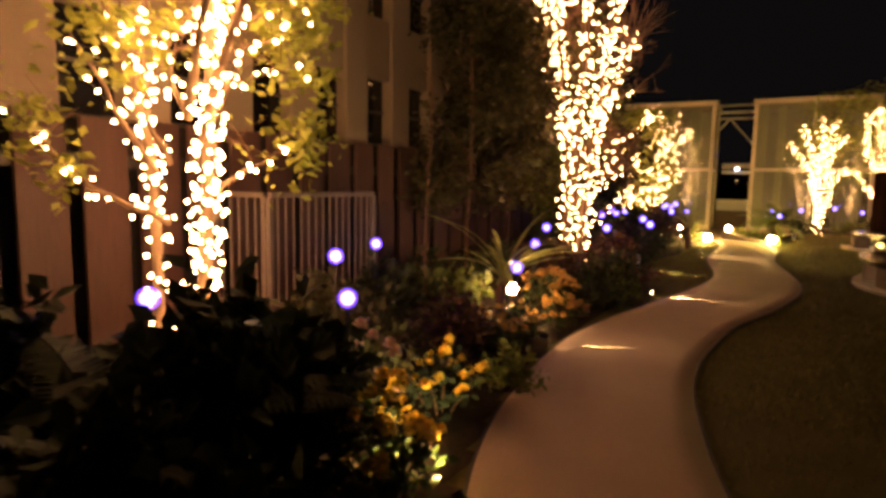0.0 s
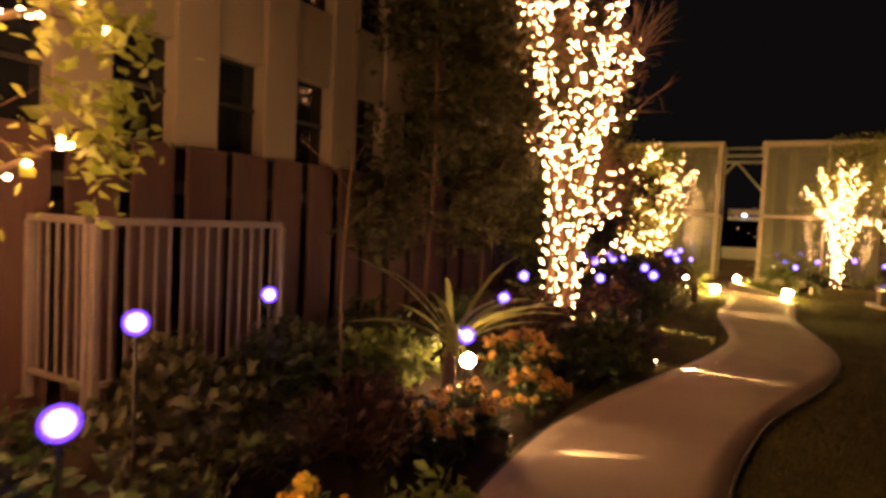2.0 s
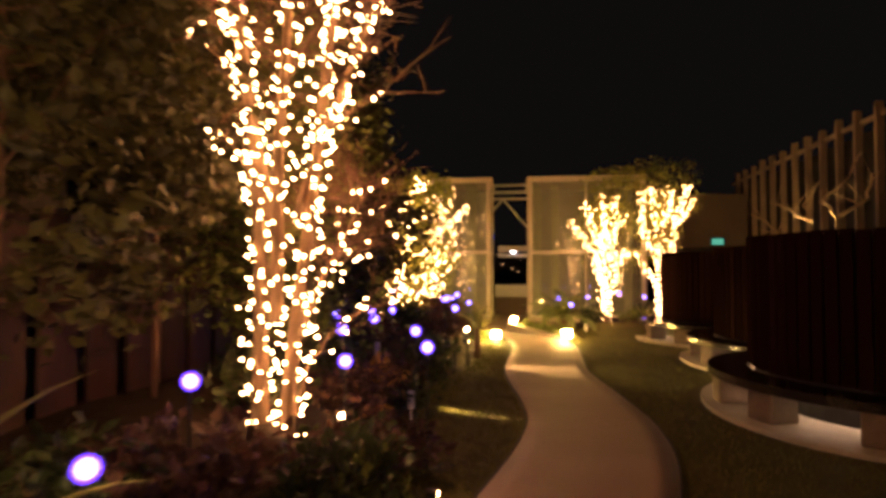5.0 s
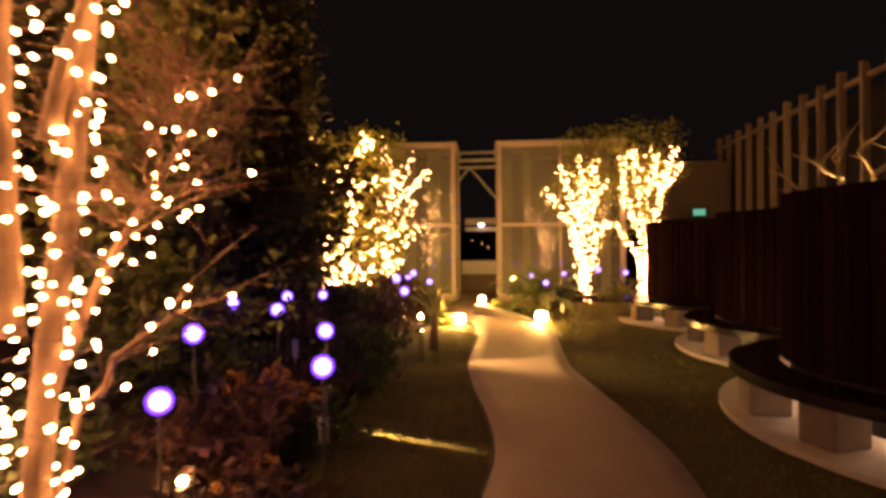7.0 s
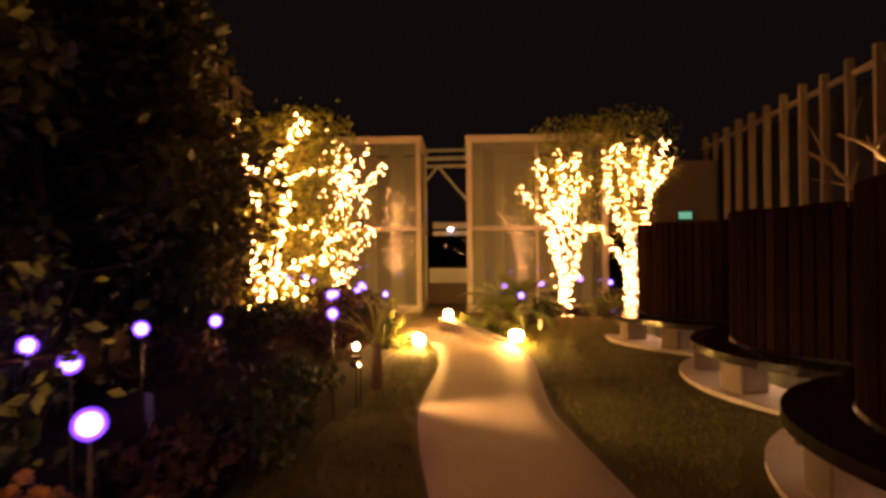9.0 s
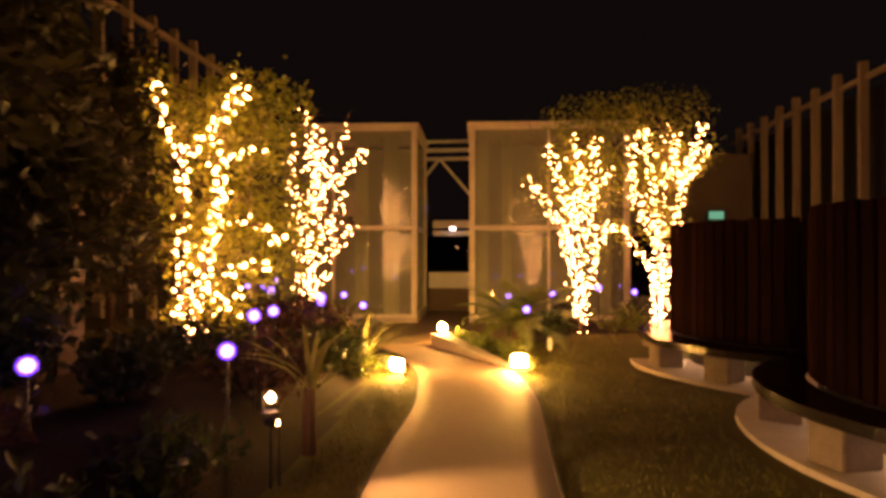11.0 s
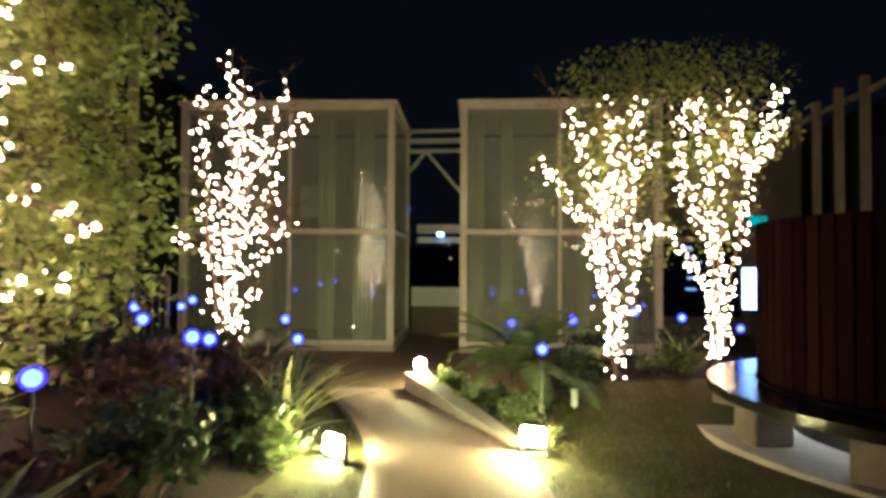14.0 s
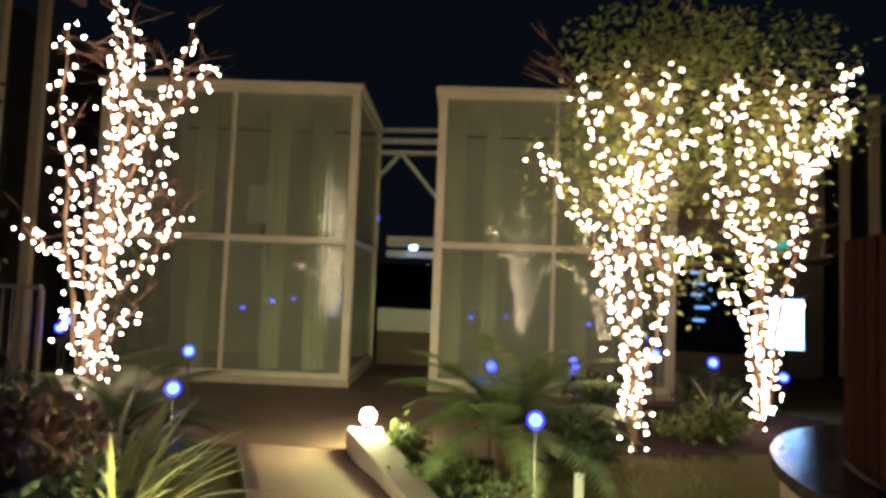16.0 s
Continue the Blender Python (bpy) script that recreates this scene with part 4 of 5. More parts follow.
# bare young tree standing in a round screen
rng = random.Random(77)
bare = empty("young_tree", (3.2, 13.35, 1.85))
tagged(bare, "bare young tree with pale crooked branches", "tree")
ls = []
for pts in (((3.1, 13.4, 1.8), (3.08, 13.38, 2.35), (3.0, 13.35, 2.55), (3.2, 13.3, 2.9)),
            ((3.35, 13.3, 1.8), (3.42, 13.28, 2.35), (3.25, 13.3, 2.6), (3.55, 13.2, 2.95), (3.7, 13.2, 3.3)),
            ((3.08, 13.38, 2.3), (2.75, 13.3, 2.5), (2.5, 13.3, 2.6)),
            ((3.0, 13.4, 1.85), (2.7, 13.35, 2.05), (2.45, 13.3, 2.3), (2.2, 13.2, 2.4)),
            ((3.42, 13.28, 2.35), (3.8, 13.2, 2.6), (3.9, 13.3, 3.0))):
    ln = []
    for a, b in zip(pts, pts[1:]):
        for k in range(4):
            ln.append(Vector(a).lerp(Vector(b), k / 4) + Vector((rng.gauss(0, 0.012), rng.gauss(0, 0.012), 0)))
    ln.append(Vector(pts[-1]))
    ln = [(p, 0.03 - 0.022 * k / len(ln)) for k, p in enumerate(ln)]
    ls.append(ln)
    for _ in range(4):
        p, rr = at_line(ln, rng.uniform(0.3, 0.95))
        ls.append(stem_line(p, p + Vector((rng.gauss(0, 0.2), rng.gauss(0, 0.2), rng.uniform(0.1, 0.4))), rr * 0.6, 0.003, 1.2, rng, 5))
V, Fc = tube(ls, 6)
b = mesh_ob("branch_tangle", V, Fc, M_LIT_BARK, True, bare)
b.matrix_parent_inverse = Matrix.Translation(-bare.location)

sap = empty("sapling", (-2.82, 3.9, land(-2.82, 3.9)))
tagged(sap, "slender bare sapling before the board wall", "sapling")
ln = stem_line((0, 0, -0.05), (0.05, -0.05, 2.7), 0.011, 0.004, 1.0, rng, 10)
ls = [ln]
for s_, dx, dy in ((0.45, 0.15, 0.3), (0.6, -0.1, 0.35), (0.7, 0.2, -0.3), (0.82, 0.0, 0.25), (0.55, -0.2, -0.25)):
    p, rr = at_line(ln, s_)
    ls.append(stem_line(p, p + Vector((dx, dy, 0.3)), rr * 0.6, 0.003, 1.1, rng, 5))
V, Fc = tube(ls, 6)
mesh_ob("trunk", V, Fc, M_TWIG, True, sap)

# ---- globe lights ----
_b = bmesh.new()
bmesh.ops.create_uvsphere(_b, u_segments=24, v_segments=14, radius=0.053)
GLOBE = bpy.data.meshes.new("globe")
_b.to_mesh(GLOBE)
bmesh.ops.scale(_b, vec=(0.74, 0.74, 0.74), verts=_b.verts)
CORE = bpy.data.meshes.new("core")
_b.to_mesh(CORE)
_b.free()
for me, m in ((GLOBE, G_GLOBE), (CORE, G_CORE)):
    me.materials.append(m)
    me.polygons.foreach_set("use_smooth", [True] * len(me.polygons))
rng = random.Random(31)
GLOBES = [(-2.353, 0.764, 0.97), (-2.46, 2.2, 1.02), (-3.15, 3.54, 0.95), (-1.86, 1.62, 0.89), (-2.65, 6.57, 0.955), (-1.97, 4.14, 0.76), (-2.37, 5.52, 0.84), (-2.17, 7.7, 0.91), (-1.67, 8.18, 0.96), (-2.48, 8.47, 1.06),
          (-2.0, 9.18, 0.98), (-2.65, 9.94, 1.03), (-3.06, 11.13, 1.03), (-3.26, 10.41, 1.03), (-3.06, 12.17, 0.96), (-2.2, 12.68, 0.97), (-2.74, 14.66, 1.01), (-2.54, 13.8, 1.06), (-2.7, 15.94, 1.04),
          (-2.92, 16.59, 0.94), (-4.84, 19.78, 1.03), (-5.3, 20.3, 0.9), (-3.76, 17.03, 1.04), (-4.7, 18.33, 1.04), (-3.55, 19.79, 0.79), (-2.76, 18.09, 0.76), (-0.315, 17.775, 0.755), (0.16, 19.66, 0.865),
          (1.716, 20.6, 0.83), (-0.58, 19.54, 0.82), (2.68, 21.16, 0.64), (1.01, 20.18, 0.93)]
for x, y, z in GLOBES:
    g = empty("globe_light", (x, y, land(x, y)))
    tagged(g, "glowing violet globe light on a thin metal stake", "garden light", "violet globe lights")
    o = new("globe", GLOBE)
    o.parent, o.location = g, (0, 0, z - land(x, y))
    new("core", CORE).parent = o
    bm = bar_bm((0, 0, -0.05), (0, 0, z - land(x, y) - 0.055), 0.012, 0.012)
    part("stake", bm, M_BLACK, g)


# ---- floodlights ----
def flood(x, y, z, rz, size, glowing, label, tilt=35, stake=0.0):
    f = empty("floodlight", (x, y, z), rz)
    tagged(f, label, "floodlight")
    w, h, d = size
    head = part("housing", box_bm(-w / 2, w / 2, 0.006, d * 0.5, -h / 2, -h * 0.05, 0.008), M_BLACK, f)
    lens = part("lens", box_bm(-w / 2 + 0.012, w / 2 - 0.012, -0.05, 0.0055, -h / 2 + 0.012, h / 2 - 0.012, 0.022), glowing, head, "bright warm glass lens")
    head.matrix_local = pose(0, 0, 0.05 + h / 2, -tilt, 0, 0)
    part("bracket", box_bm(-w / 2 - 0.014, -w / 2 - 0.004, -0.02, 0.02, -0.01, 0.08 + h / 2), M_BLACK, f)
    part("bracket", box_bm(w / 2 + 0.004, w / 2 + 0.014, -0.02, 0.02, -0.01, 0.08 + h / 2), M_BLACK, f)
    if stake:
        part("stake", bar_bm((0, 0.01, -stake), (0, 0.01, 0.0), 0.014, 0.014), M_BLACK, f)
    part("foot", box_bm(-w / 2 - 0.02, w / 2 + 0.02, -0.04, 0.06, -0.02, 0.006, 0.004), M_BLACK, f)
    return f


flood(-1.95, 16.72, land(-1.95, 16.72), -38, (0.24, 0.17, 0.09), G_FLOOD, "bright warm box floodlight beside the path", 12)
flood(-0.42, 17.05, land(-0.42, 17.05) + 0.03, -15, (0.22, 0.17, 0.09), G_FLOOD, "bright warm box floodlight at the end of the kerb", 12)


def ball_lamp(x, y, z, r, label, glowing=None):
    """A round lamp in a short collar."""
    f = empty("garden_lamp", (x, y, z))
    tagged(f, label, "garden lamp")
    bm = bmesh.new()
    bmesh.ops.create_cone(bm, cap_ends=True, segments=20, radius1=r * 0.9, radius2=r * 0.7, depth=0.07)
    bmesh.ops.translate(bm, verts=bm.verts, vec=(0, 0, 0.02))
    part("collar", bm, M_BLACK, f)
    bm = bmesh.new()
    bmesh.ops.create_uvsphere(bm, u_segments=20, v_segments=12, radius=r)
    bmesh.ops.translate(bm, verts=bm.verts, vec=(0, 0, 0.05 + r))
    part("lens", bm, glowing or G_FLOOD, f, "bright warm round lens", True)


flood(-2.51, 1.51, 0.68, 15, (0.2, 0.024, 0.05), G_BAR, "slim bar floodlight under the leafy tree", 30, 0.6)
ball_lamp(-1.78, 20.0, 0.085, 0.075, "bright warm round lamp on the kerb wall")
ball_lamp(-2.3, 4.78, land(-2.3, 4.8) + 0.2, 0.055, "bright warm round lamp among the flowers", G_LOW)
flood(-2.39, 8.2, land(-2.39, 8.2) + 0.02, 60, (0.08, 0.07, 0.05), G_SMALL, "small warm floodlight under the bare tree", 60)
flood(-3.95, 20.0, -0.1, 0, (0.08, 0.08, 0.05), G_SMALL, "small warm floodlight by the glass room", 10)


def beam_lamp(x, y, to, watts, cone, high=0.12, blend=0.6, wide=0.01):
    z = land(x, y)
    f = empty("ground_spotlight", (x, y, z))
    tagged(f, "small black ground spotlight throwing a warm streak", "ground spotlight")
    bm = bmesh.new()
    bmesh.ops.create_cone(bm, cap_ends=True, segments=16, radius1=0.03, radius2=0.035, depth=0.08)
    aim = (Vector(to) - Vector((x, y, z + high))).to_track_quat("Z", "Y").to_matrix().to_4x4()
    h = part("head", bm, M_BLACK, f)
    h.matrix_local = Matrix.Translation((0, 0, high)) @ aim @ Matrix.Translation((0, 0, -0.055))
    bm = bmesh.new()
    bmesh.ops.create_circle(bm, cap_ends=True, segments=16, radius=0.018)
    l = part("lens", bm, G_SMALL, h)
    l.matrix_local = Matrix.Translation((0, 0, 0.043))
    part("stake", bar_bm((0, 0, -0.05), (0, 0, high - 0.02), 0.012, 0.012), M_BLACK, f)
    lamp_spot("beam", Vector((x, y, z + high)) + (Vector(to) - Vector((x, y, z + high))).normalized() * 0.02, to, watts, cone, (1.0, 0.68, 0.2), wide, blend)


beam_lamp(-1.45, 7.58, (-0.55, 7.56, 0.0), 2300, 6, 0.06)
beam_lamp(-2.6, 10.47, (-1.65, 10.1, 0.0), 1700, 6, 0.05)
beam_lamp(-1.69, 4.3, (-1.15, 4.6, 0.0), 190, 12)
beam_lamp(-2.05, 13.12, (2.2, 12.8, 0.0), 230, 60, 0.42, 1.0, 0.07)
flood(-2.07, 13.02, 0.52, 20, (0.075, 0.085, 0.05), G_LENS, "small bright floodlight on a stake in the bed", 20, 0.5)

# Uplight added unseen inside the screen to brighten the young tree.
beam_lamp(3.2, 13.5, (3.1, 13.3, 2.8), 45, 120, 1.95)
beam_lamp(-1.02, 1.4, (-1.45, 1.6, 0.45), 75, 120)


# ---- plants ----
def shrub(x, y, w, h, n, material, seed, label, size=0.05, flowers=0, petal=None, d=None, up=0.6):
    rng = random.Random(seed)
    z = land(x, y)
    s = empty("shrub", (x, y, z))
    tagged(s, label, "shrub")
    ls, pts = [], []
    k = max(8, int(14 * w * (d or w) / 0.25))
    k = min(k, 40)
    for i in range(k):
        a, r = rng.uniform(0, 6.28), math.sqrt(rng.random())
        hh = h * (1.0 - 0.45 * r * r) * rng.uniform(0.7, 1.1)
        tip = (math.cos(a) * r * w / 2, math.sin(a) * r * (d or w) / 2, hh)
        ln = stem_line((tip[0] * 0.3, tip[1] * 0.3, -0.03), tip, 0.006, 0.002, 1.2, rng, 4)
        ls.append(ln)
        for _ in range(n // k):
            p, _r = at_line(ln, rng.uniform(0.3, 1.0))
            pts.append(p + Vector((rng.gauss(0, 0.05), rng.gauss(0, 0.05), rng.gauss(0, 0.04))))
    V, Fc = tube(ls, 3)
    mesh_ob("stem_tangle", V, Fc, M_TWIG, False, s)["kind"] = "stuff"
    V, Fc = leaf_mesh(pts, size, rng, up=up)
    mesh_ob("foliage", V, Fc, material, False, s)["kind"] = "stuff"
    if flowers:
        V, Fc = [], []
        for _ in range(flowers):
            ln = rng.choice(ls)
            p = ln[-1][0] + Vector((rng.gauss(0, 0.04), rng.gauss(0, 0.04), rng.uniform(0.0, 0.06)))
            c = rng.uniform(0.03, 0.05)
            for i in range(16):
                a = i * 2.4 + rng.random() * 0.5
                e = -0.35 + 1.8 * i / 15 + rng.uniform(-0.1, 0.1)
                dd = Vector((math.cos(a) * math.cos(e), math.sin(a) * math.cos(e), math.sin(e)))
                ww = dd.cross(Vector((0.3, 0.2, 1))).normalized()
                m = len(V)
                V += [p, p + dd * c * 0.6 + ww * c * 0.45, p + dd * c, p + dd * c * 0.6 - ww * c * 0.45]
                Fc += [(m, m + 1, m + 2, m + 3)]
        mesh_ob("bloom", V, Fc, petal, False, s)["kind"] = "stuff"
    return s


def fronds(x, y, z, n, length, seed, material, label, lift=0.55, name="palm", width=0.34, trunk=0.12):
    """A cycad: arching fronds with paired leaflets on a stout trunk."""
    rng = random.Random(seed)
    p0 = empty(name, (x, y, z))
    tagged(p0, label, "palm")
    bm = bmesh.new()
    bmesh.ops.create_cone(bm, cap_ends=True, segments=12, radius1=0.1, radius2=0.08, depth=trunk + 0.1)
    bmesh.ops.translate(bm, verts=bm.verts, vec=(0, 0, trunk / 2 - 0.05))
    part("trunk", bm, M_TWIG, p0)
    for i in range(n):
        a = 6.283 * i / n * 2.4 + rng.uniform(-0.2, 0.2)
        el = lift + rng.uniform(-0.35, 0.65)
        ln = []
        m = 12
        pos, dirz = Vector((0, 0, trunk)), el
        L = length * rng.uniform(0.75, 1.1)
        V, Fc, spine = [], [], []
        for j in range(m + 1):
            spine.append((pos.copy(), 0.009 * (1 - 0.8 * j / m)))
            d = Vector((math.cos(a) * math.cos(dirz), math.sin(a) * math.cos(dirz), math.sin(dirz)))
            side = Vector((-math.sin(a), math.cos(a), 0))
            if j > 1:
                for h in (0.0, 0.33, 0.66):
                    ww = width * L * (math.sin(math.pi * min(1, (j + h) / m * 0.93 + 0.05)) ** 0.6) * 0.5
                    q = pos + d * L / m * h
                    for sg in (-1, 1):
                        tip = q + side * sg * ww + d * ww * 0.5 + Vector((0, 0, -0.25 * ww + 0.3 * ww * abs(math.sin(dirz))))
                        k = len(V)
                        V += [q, q + d * 0.034, tip]
                        Fc.append((k, k + 1, k + 2))
            pos = pos + d * L / m
            dirz -= rng.uniform(0.08, 0.15)
        tv, tf = tube([spine], 4)
        k = len(V)
        V += tv
        Fc += [tuple(k + q for q in f) for f in tf]
        mesh_ob("frond", V, Fc, material, False, p0)
    return p0


def straps(x, y, n, length, seed, label, width=0.035, z=None, stalk=0.0):
    """A clump of long arching strap leaves."""
    rng = random.Random(seed)
    z = land(x, y) if z is None else z
    p0 = empty("strap_plant", (x, y, z))
    tagged(p0, label, "plant")
    if stalk:
        bm = bmesh.new()
        bmesh.ops.create_cone(bm, cap_ends=True, segments=12, radius1=0.06, radius2=0.04, depth=stalk)
        bmesh.ops.translate(bm, verts=bm.verts, vec=(0, 0, -stalk / 2))
        part("stalk", bm, M_TWIG, p0)
    for i in range(n):
        a, el, L = rng.uniform(0, 6.28), rng.uniform(0.7, 1.45), length * rng.uniform(0.6, 1.15)
        pos = Vector((rng.gauss(0, 0.04), rng.gauss(0, 0.04), -0.02))
        side = Vector((-math.sin(a), math.cos(a), 0))
        V, Fc = [], []
        for j in range(9):
            s = j / 8
            w = width * (0.7 + 0.5 * s) * (1 - s ** 3) + 0.001
            V += [pos - side * w / 2, pos + Vector((0, 0, -w * 0.25)), pos + side * w / 2]
            if j:
                k = 3 * j
                Fc += [(k - 3, k - 2, k + 1, k), (k - 2, k - 1, k + 2, k + 1)]
            pos = pos + Vector((math.cos(a) * math.cos(el), math.sin(a) * math.cos(el), math.sin(el))) * L / 8
            el -= rng.uniform(0.06, 0.2)
        mesh_ob("leaf", V, Fc, M_STRAP, True, p0)
    return p0


# by the start of the path
shrub(-1.75, 0.75, 1.1, 0.92, 2600, M_SHADED_LEAF, 44, "dense dark shrub by the start of the path", 0.08)
shrub(-2.5, 0.2, 1.3, 0.85, 2600, M_SHADED_LEAF, 45, "dense dark shrub under the leafy tree", 0.08)
shrub(-1.35, 0.0, 0.9, 0.75, 1800, M_SHADED_LEAF, 46, "low dense dark shrub by the path", 0.07)
shrub(-2.35, 1.25, 0.9, 0.62, 1800, M_SHADED_LEAF, 47, "dark shrub at the foot of the leafy tree", 0.07)
# The unlit look of these fronds comes from the near-black leaf colour.
fronds(-1.75, 0.25, land(-1.75, 0.25), 26, 1.05, 3, M_SHADED_LEAF, "large dark cycad palm by the start of the path", 0.5, trunk=0.25)
shrub(-1.28, 1.2, 0.6, 0.58, 420, M_SHRUB, 50, "bush with clustered yellow flowers by the path", 0.045, 75, M_YELLOW)
shrub(-1.66, 2.32, 0.55, 0.4, 260, M_SHADED_LEAF, 51, "low bush with scattered yellow flowers", 0.045, 28, M_YELLOW)
shrub(-1.55, 1.35, 0.5, 0.74, 200, M_SHADED_LEAF, 52, "bush with pale pink flowers", 0.045, 28, M_PINK)
shrub(-1.95, 1.95, 0.6, 0.45, 400, M_EVERGREEN, 62, "low dark green bush in the bed", 0.05)
shrub(-1.5, 3.0, 0.5, 0.3, 300, M_SHRUB_LIGHT, 53, "small light green bush by the path", 0.045)
shrub(-2.6, 2.7, 1.1, 0.5, 800, M_EVERGREEN, 54, "wide dark green shrub before the railing", 0.055)
shrub(-3.1, 1.9, 0.9, 0.45, 500, M_SHRUB, 55, "dark green shrub under the leafy tree", 0.05)
shrub(-3.15, 2.75, 0.8, 0.62, 900, M_EVERGREEN, 63, "dark green shrub before the railing", 0.055)
shrub(-3.2, 3.75, 0.8, 0.6, 900, M_SHRUB, 64, "dark green shrub before the railing", 0.055)
shrub(-2.2, 3.4, 0.9, 0.45, 600, M_SHRUB_RED, 56, "reddish dark shrub in the bed", 0.05)
shrub(-2.87, 4.54, 0.8, 0.5, 600, M_SHRUB_LIGHT, 57, "light green leafy shrub in the bed", 0.06)
shrub(-3.4, 4.9, 0.9, 0.6, 600, M_SHRUB, 58, "dark shrub against the board wall", 0.05)
shrub(-1.95, 3.75, 0.55, 0.35, 320, M_SHRUB, 59, "low orange-flowered shrub by the floodlight", 0.045, 40, M_ORANGE)
shrub(-2.0, 4.4, 0.5, 0.3, 300, M_SHRUB, 65, "low bush with orange flowers before the lamp", 0.045, 30, M_ORANGE)
shrub(-2.2, 5.5, 0.7, 0.4, 420, M_SHRUB, 60, "bush covered in orange flowers beside the floodlight", 0.045, 110, M_ORANGE)
shrub(-1.85, 5.1, 0.5, 0.3, 300, M_SHRUB, 61, "small bush with orange flowers by the path", 0.045, 55, M_ORANGE)
straps(-2.3, 4.5, 21, 0.98, 5, "tuft of long pale arching strap leaves beside the lamp", 0.058, land(-2.3, 4.5) + 0.42, 0.44)
# middle of the bed
rng = random.Random(90)
spots = [(-1.9, 6.3), (-2.5, 6.4), (-3.1, 6.2), (-1.95, 7.0), (-2.0, 8.0), (-2.9, 7.8), (-3.4, 8.9), (-2.45, 8.7), (-2.4, 9.6), (-3.0, 9.5), (-2.7, 10.6), (-3.6, 10.4), (-2.45, 11.5), (-3.3, 11.9), (-2.5, 12.6), (-3.2, 13.2), (-2.6, 14.1), (-3.4, 14.6), (-2.65, 15.3), (-3.2, 16.2), (-3.6, 17.4), (-4.3, 17.2), (-3.1, 17.1)]
for i, (x, y) in enumerate(spots):
    m, lb = ((M_SHRUB, "rounded dark green shrub in the bed"), (M_SHRUB_RED, "dark reddish shrub in the bed"), (M_SHRUB, "dense dark shrub in the bed"))[i % 3]
    shrub(x, y, rng.uniform(0.8, 1.15), rng.uniform(0.35, 0.6), 620, m, 100 + i, lb, 0.055)
shrub(-1.75, 6.9, 0.5, 0.45, 420, M_SHRUB_LIGHT, 130, "upright light green shrub by the path", 0.05)
shrub(-2.52, 9.4, 0.6, 0.6, 320, M_SHRUB_RED, 131, "bush with dull orange flowers", 0.05, 75, M_ORANGE)
shrub(-2.45, 9.8, 0.45, 0.32, 220, M_SHRUB_RED, 136, "low bush with dull orange flowers", 0.05, 35, M_ORANGE)
shrub(-2.1, 8.4, 0.4, 0.35, 240, M_SHRUB_RED, 132, "small bush with dull orange flowers", 0.05, 18, M_ORANGE)
shrub(-3.56, 10.6, 1.3, 1.3, 260, M_SHRUB_RED, 133, "bare twiggy bush behind the globe lights", 0.03)
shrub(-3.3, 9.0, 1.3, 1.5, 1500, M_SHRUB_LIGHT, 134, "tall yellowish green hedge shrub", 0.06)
shrub(-3.7, 12.5, 1.2, 1.2, 1100, M_SHRUB, 135, "tall dark green shrub under the trees", 0.06)
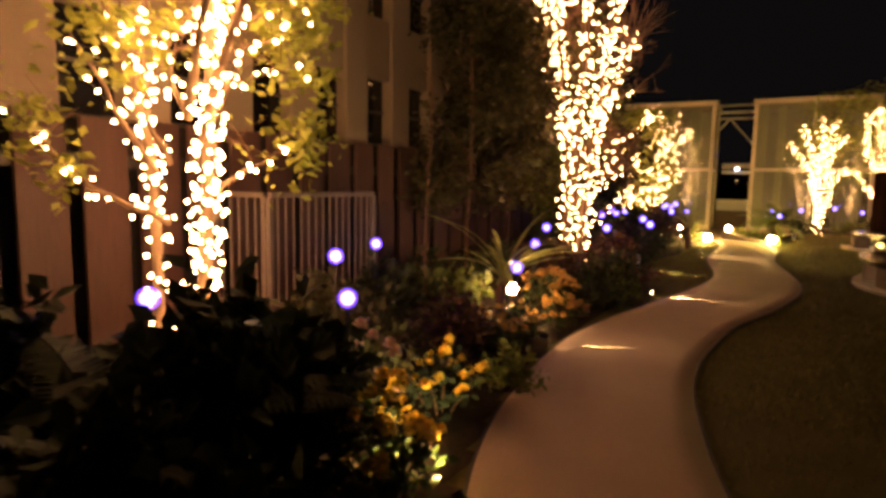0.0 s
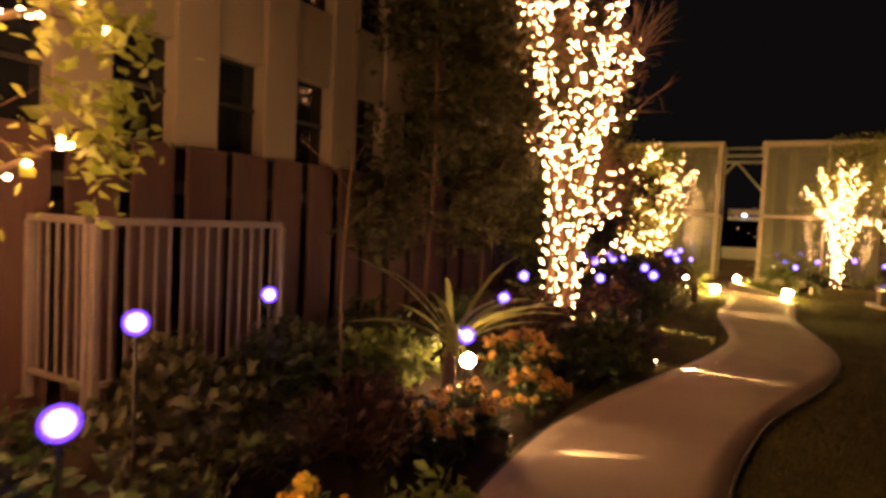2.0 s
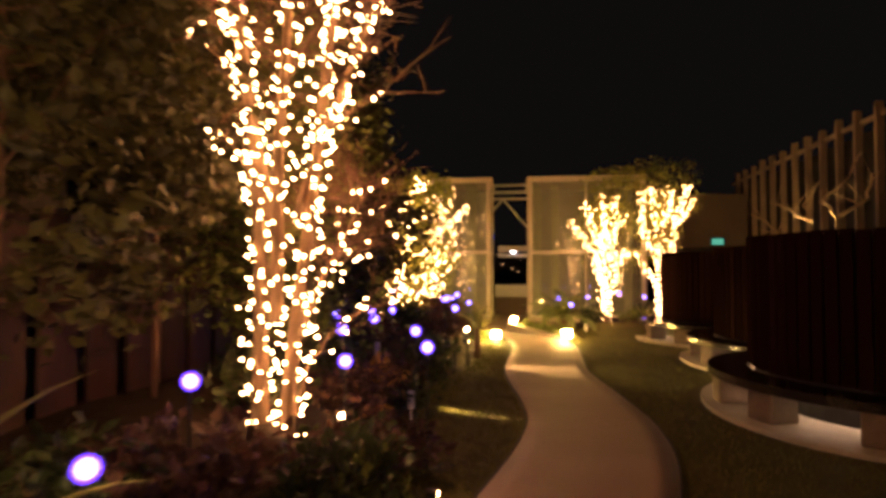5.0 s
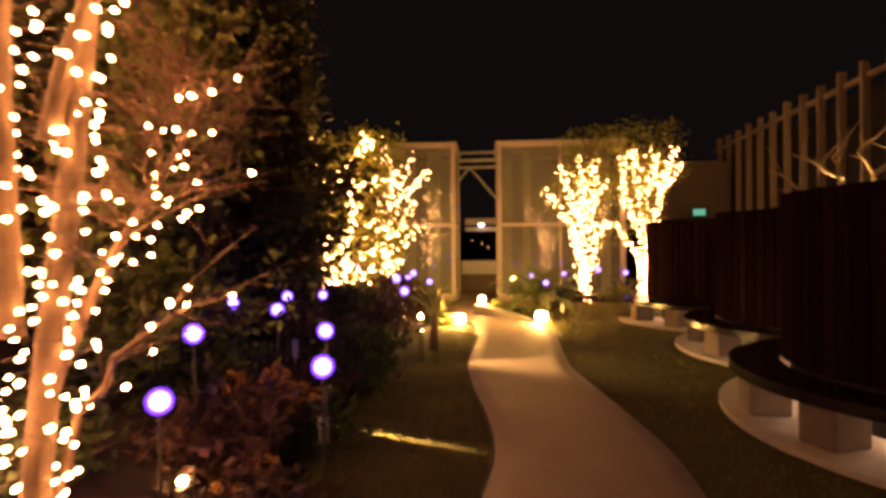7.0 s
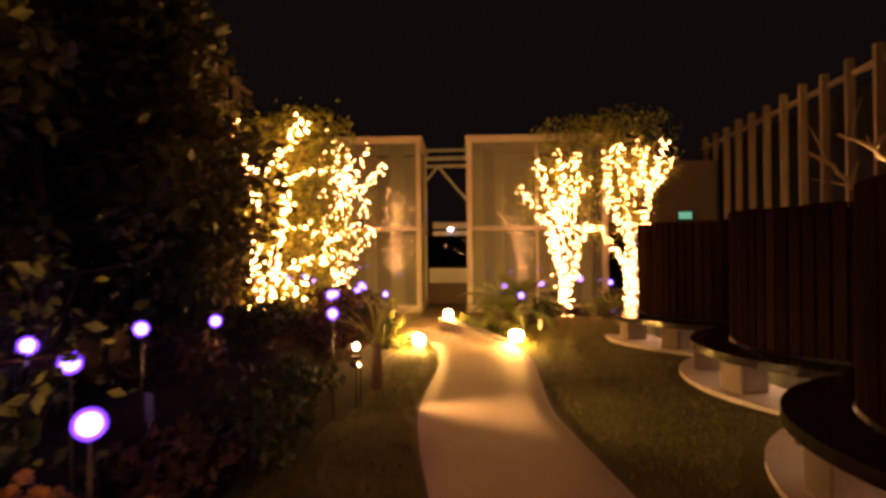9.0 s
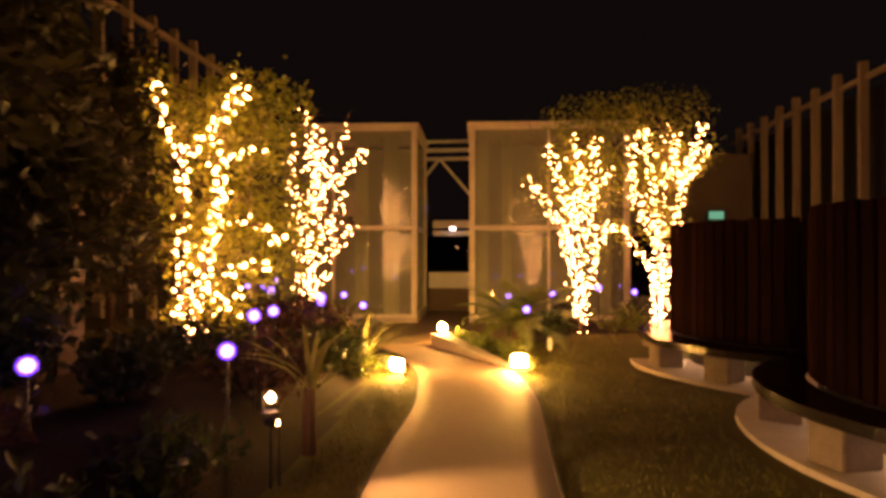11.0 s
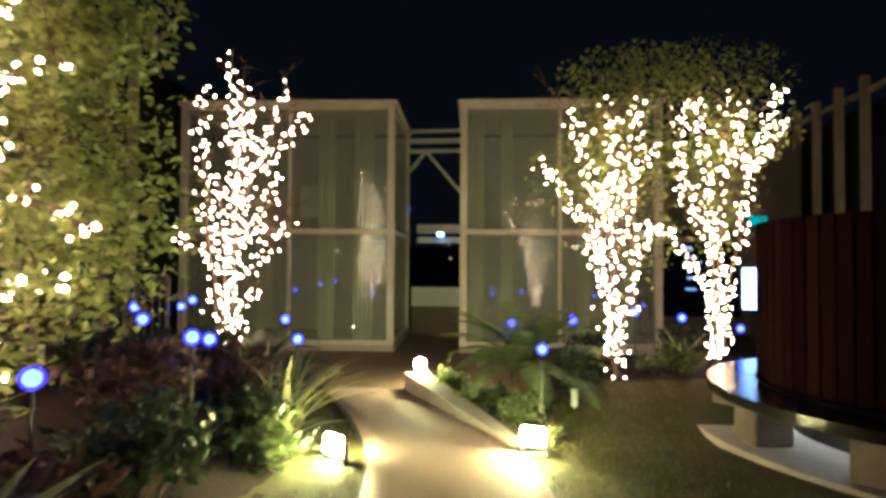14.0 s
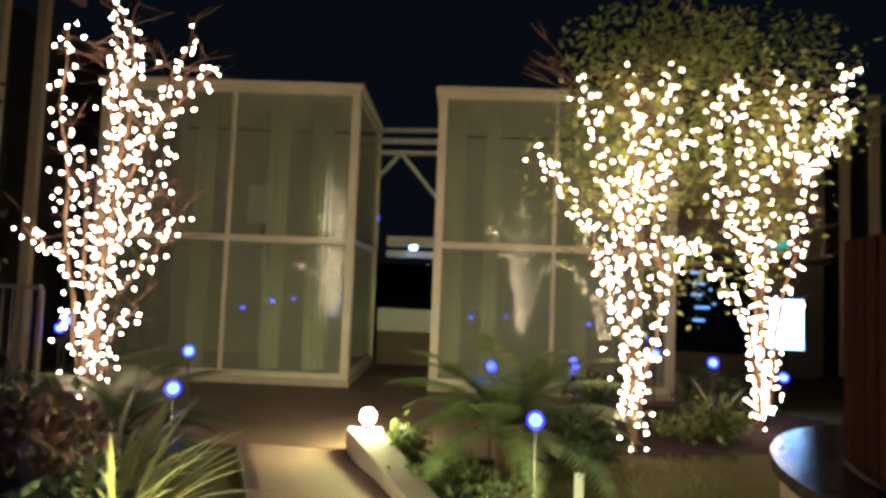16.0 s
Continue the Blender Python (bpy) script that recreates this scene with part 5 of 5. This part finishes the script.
# towards the terrace
straps(-1.95, 13.42, 12, 0.55, 15, "tuft of pale drooping strap leaves by a floodlight", 0.045, 0.62, 0.5)
straps(-2.55, 17.2, 58, 0.95, 16, "tall clump of green strap leaves by the floodlight", 0.04)
straps(-2.9, 17.7, 40, 0.9, 17, "clump of green strap leaves near the terrace", 0.04)
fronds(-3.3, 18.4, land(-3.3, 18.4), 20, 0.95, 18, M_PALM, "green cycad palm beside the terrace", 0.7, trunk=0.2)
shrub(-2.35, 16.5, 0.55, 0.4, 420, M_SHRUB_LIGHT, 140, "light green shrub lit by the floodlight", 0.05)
shrub(-2.7, 16.9, 0.7, 0.5, 520, M_SHRUB, 141, "green shrub beside the floodlight", 0.055)
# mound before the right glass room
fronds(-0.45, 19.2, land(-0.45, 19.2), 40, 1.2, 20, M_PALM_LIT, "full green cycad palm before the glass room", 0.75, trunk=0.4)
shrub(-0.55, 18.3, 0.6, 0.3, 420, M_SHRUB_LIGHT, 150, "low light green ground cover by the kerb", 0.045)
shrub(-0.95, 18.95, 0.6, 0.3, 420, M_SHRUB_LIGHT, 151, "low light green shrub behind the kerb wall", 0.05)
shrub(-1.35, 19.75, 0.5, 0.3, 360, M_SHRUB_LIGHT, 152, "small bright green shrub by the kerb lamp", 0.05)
shrub(0.15, 18.75, 0.5, 0.5, 420, M_SHRUB, 153, "dark green shrub on the mound", 0.055)
straps(-0.3, 17.4, 26, 0.3, 21, "low tuft of grassy leaves behind the floodlight", 0.02)
straps(1.6, 20.2, 16, 0.6, 22, "clump of pale arching strap leaves between the trees", 0.05)
shrub(1.35, 19.8, 1.0, 0.35, 620, M_SHRUB_LIGHT, 154, "low clipped green hedge between the trees", 0.045, d=0.5)
shrub(1.9, 21.2, 0.9, 0.5, 520, M_SHRUB, 155, "dark shrub before the glass room", 0.05)
shrub(0.6, 20.6, 0.9, 0.5, 520, M_SHRUB, 156, "dark shrub before the glass wall", 0.05)


def plant_tag(x, y, rz, high, label):
    tag = empty("plant_tag", (x, y, land(x, y)), rz)
    tagged(tag, label, "plant label")
    part("plate", box_bm(-0.035, 0.035, -0.004, 0.004, high - 0.18, high, 0.003), M_TAG, tag)
    part("spike", box_bm(-0.008, 0.008, -0.003, 0.003, -0.05, high - 0.18), M_TAG, tag)


plant_tag(0.05, 18.45, 10, 0.2, "small white plastic plant label stuck in the grass")
plant_tag(-2.1, 9.41, 8, 0.36, "white plant label beside orange flowers")
plant_tag(-2.94, 11.02, -12, 0.3, "white plant label under a globe light")
plant_tag(-2.72, 15.8, 5, 0.36, "white plant label below the leafy tree")
plant_tag(-4.61, 16.92, 0, 0.3, "white plant label by the leafy tree")
